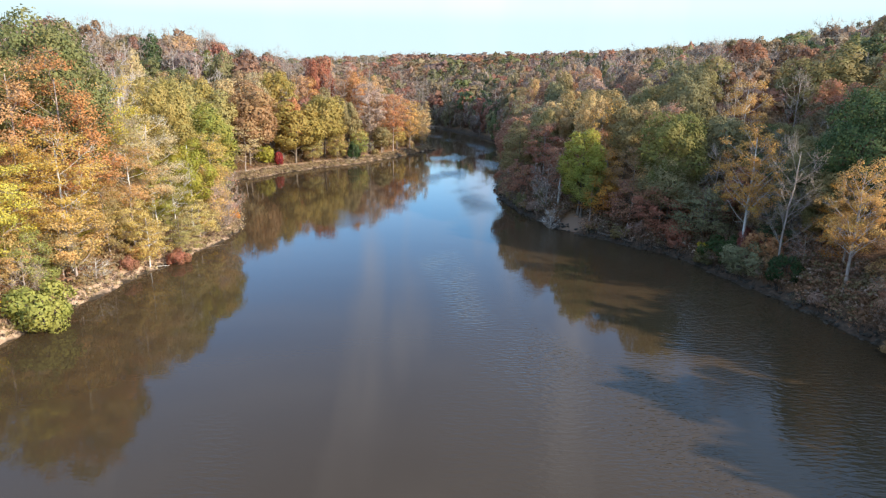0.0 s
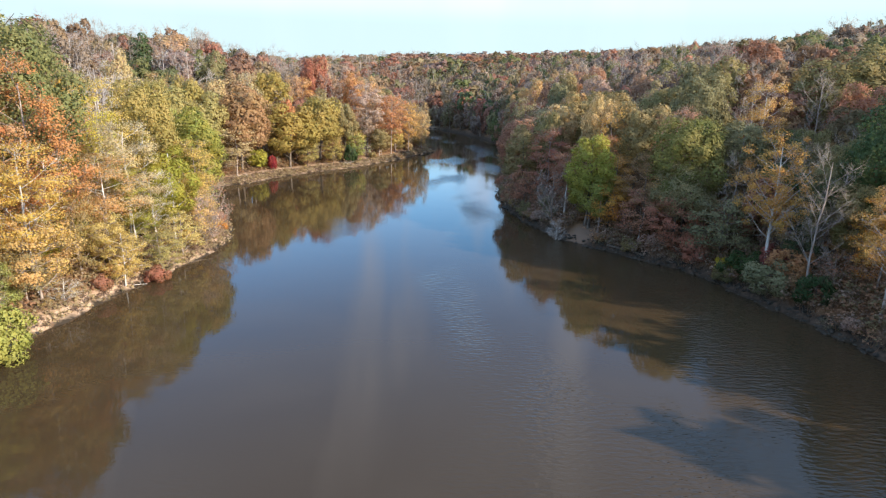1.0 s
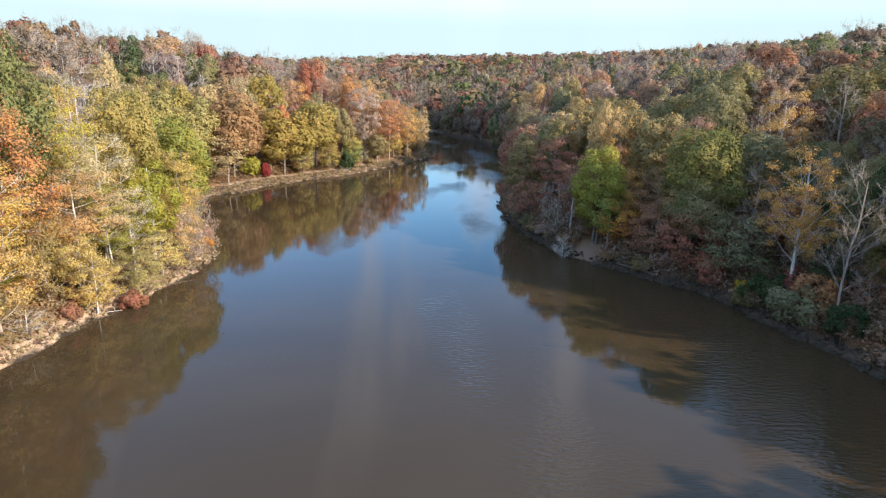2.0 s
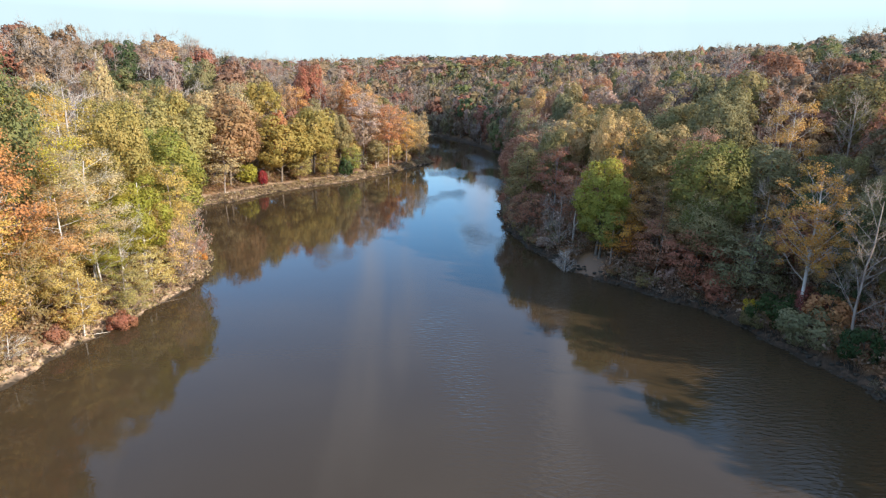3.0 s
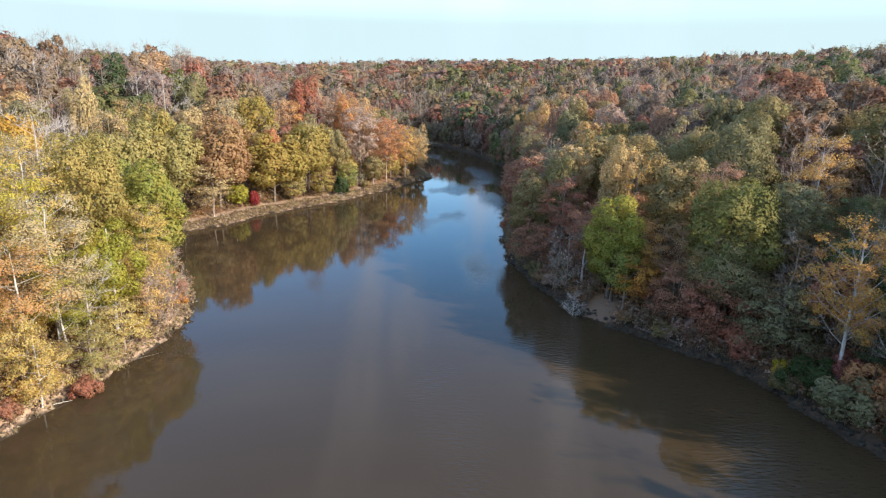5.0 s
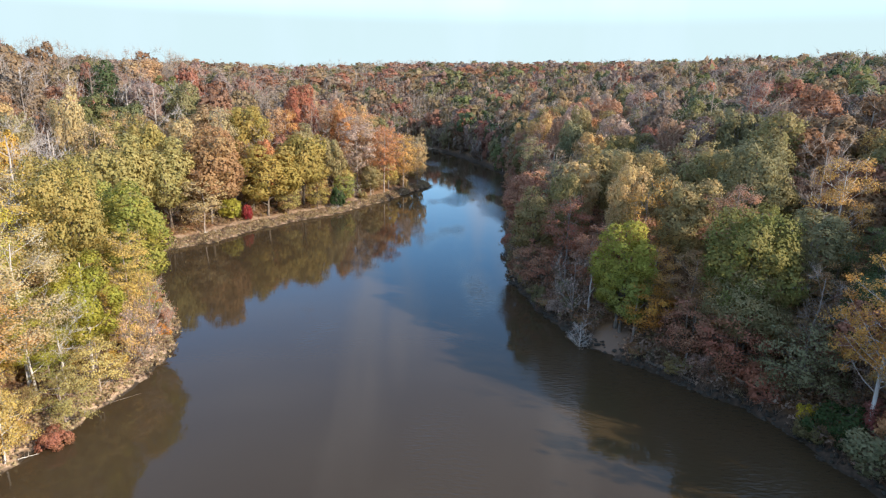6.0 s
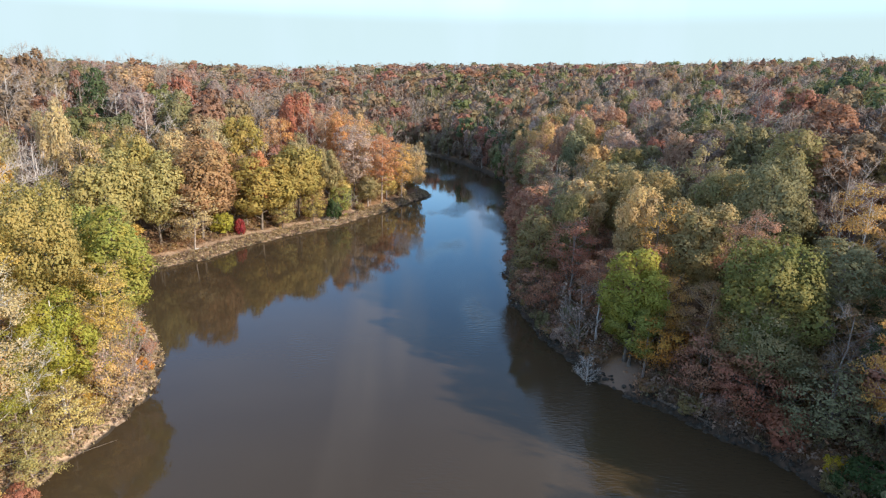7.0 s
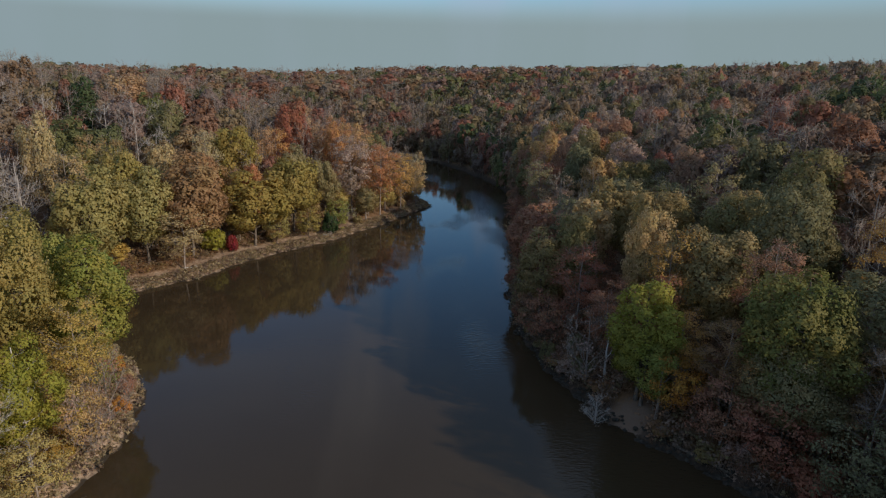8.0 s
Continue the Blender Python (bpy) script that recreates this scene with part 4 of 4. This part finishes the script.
# ---- fallen and dead wood, stones at the water's edge ----
def dead_wood(name, label, a, b, radius, bark, stubs, seed, category="log"):
    """A broken trunk or limb from a to b (x, y, height over the ground) with the stumps of its side limbs."""
    rng = np.random.default_rng(seed)
    ends = [np.array([p[0], p[1], max(ground_at(p[0], p[1]), 0.0) + p[2]]) for p in (a, b)]
    t = np.linspace(0, 1, 9)[:, None]
    pts = ends[0] + (ends[1] - ends[0]) * t + rng.normal(size=(9, 3)) * radius * 0.35
    root = new(name)
    root.location = ends[0]

    def piece(part_name, points, radii, sides):
        sh = Shape()
        sh.tube(points, radii, sides)
        v, q, _ = sh.arrays()
        caps = [tuple(range(sides))[::-1], tuple(range(len(v) - sides, len(v)))]
        me = bpy.data.meshes.new(part_name)
        me.from_pydata([tuple(p - ends[0]) for p in v], [], [tuple(int(c) for c in f) for f in q] + caps)
        me.materials.append(BARK[bark])
        ob = new(part_name, me)
        ob.parent = root

    piece("trunk", pts, radius * (1 - 0.65 * t[:, 0]) * rng.uniform(0.85, 1.15, 9), 8)
    for k in range(stubs):
        p = pts[rng.integers(2, 9)]
        d = rng.normal(size=3) + (ends[1] - ends[0]) / np.linalg.norm(ends[1] - ends[0]) * 1.2
        d[2] = abs(d[2]) + 0.1
        d *= rng.uniform(4, 11) * radius / np.linalg.norm(d)
        piece("branch", [p, p + d * 0.5 + rng.normal(size=3) * radius * 0.5, p + d], [radius * 0.4, radius * 0.28, radius * 0.08], 5)
    tagged(root, label, category)


dead_wood("fallen_log", "long grey log lying along the shaded waterline", (24.4, 92.2, 0.2), (31.6, 84.2, 0.25), 0.2, "brown", 4, 1)
dead_wood("fallen_log", "pale fallen trunk on the leaf-covered slope", (42.5, 71.5, 0.4), (46.5, 67.5, 0.6), 0.2, "pale", 2, 2)
dead_wood("fallen_log", "pale fallen trunk leaning among the bushes", (39.5, 86, 0.5), (43.5, 80.5, 1.2), 0.2, "pale", 3, 3)
dead_wood("fallen_branch", "bare pale branch lying out in the water", (-33.8, 79.6, 0.3), (-31.6, 82.3, 0.1), 0.03, "brown", 5, 4, "branch")
dead_wood("fallen_branch", "short pale branch at the waterline", (-36.2, 70.2, 0.25), (-35.2, 71.4, 0.05), 0.05, "pale", 2, 5, "branch")
dead_wood("fallen_branch", "tangle of white driftwood beside an evergreen bush", (-30, 177.6, 0.3), (-27, 178.2, 0.1), 0.09, "pale", 6, 7, "branch")
dead_wood("fallen_branch", "white driftwood on the tan beach", (-50.5, 147.5, 0.2), (-48.6, 149, 0.3), 0.09, "pale", 3, 8, "branch")
dead_wood("dead_trunk", "broken standing dead trunk without bark", (19.5, 102.6, -0.2), (19.6, 102.7, 6.4), 0.2, "pale", 2, 9, "tree")
dead_wood("dead_trunk", "thin bare dead trunk on the shaded bank", (23.6, 95.6, -0.2), (23.7, 95.4, 6.5), 0.17, "grey", 2, 10, "tree")
dead_wood("dead_trunk", "thin leaning dead trunk on the shaded bank", (28.3, 90.4, -0.2), (28.9, 90.2, 5.2), 0.12, "pale", 2, 11, "tree")
plant("brush", -39, 61.8, 2.6, 1.9, "straw", "pale", W1)
plant("brush", -28.9, 178.6, 1.6, 1.8, "mauve", "pale", W2)

# stones nearly black: the shadow under the east bank is in their colour
m, n, l, bsdf = material("shadow_dark_wet_stone")
f = noise_fac(n, l, 4.0, 5.0)
l.new(mix_rgb(n, l, ramp_range(n, l, f, 0.3, 0.7), (0.02, 0.018, 0.015), (0.085, 0.07, 0.052)), bsdf.inputs["Base Color"])
bsdf.inputs["Roughness"].default_value = 0.6
bsdf.inputs["Specular IOR Level"].default_value = 0.2
rng = np.random.default_rng(77)
V, F, count = [], [], 0
shape = bmesh.new()
bmesh.ops.create_icosphere(shape, subdivisions=1, radius=1)
ball = np.array([v.co[:] for v in shape.verts])
tris = np.array([[v.index for v in f_.verts] for f_ in shape.faces])
shape.free()
edge_line = strip(8, 46, 44, 150, 0.55, 41, lambda x, y, d: -0.3 < d < 1.0 and zone(x, y) == E1)
for (x, y), z in zip(edge_line, height(edge_line[:, 0], edge_line[:, 1])):
    size = rng.uniform(0.1, 0.42) * np.array([1.2, 1, 0.6])
    a = rng.uniform(0, 6.28)
    v = ball * size * rng.uniform(0.75, 1.2, (len(ball), 1))
    v = np.column_stack([v[:, 0] * math.cos(a) - v[:, 1] * math.sin(a), v[:, 0] * math.sin(a) + v[:, 1] * math.cos(a), v[:, 2]])
    V.append(v + np.array([x, y, max(float(z), -0.1) + 0.04]))
    F.append(tris + count)
    count += len(ball)
rubble = new("shore_stones", build_mesh("shore_stones", np.concatenate(V), [np.concatenate(F)]))
rubble.data.materials.append(m)
tagged(rubble, "wet stones and clods along the waterline, coloured dark as the bank's shadow", "stones", kind="stuff")
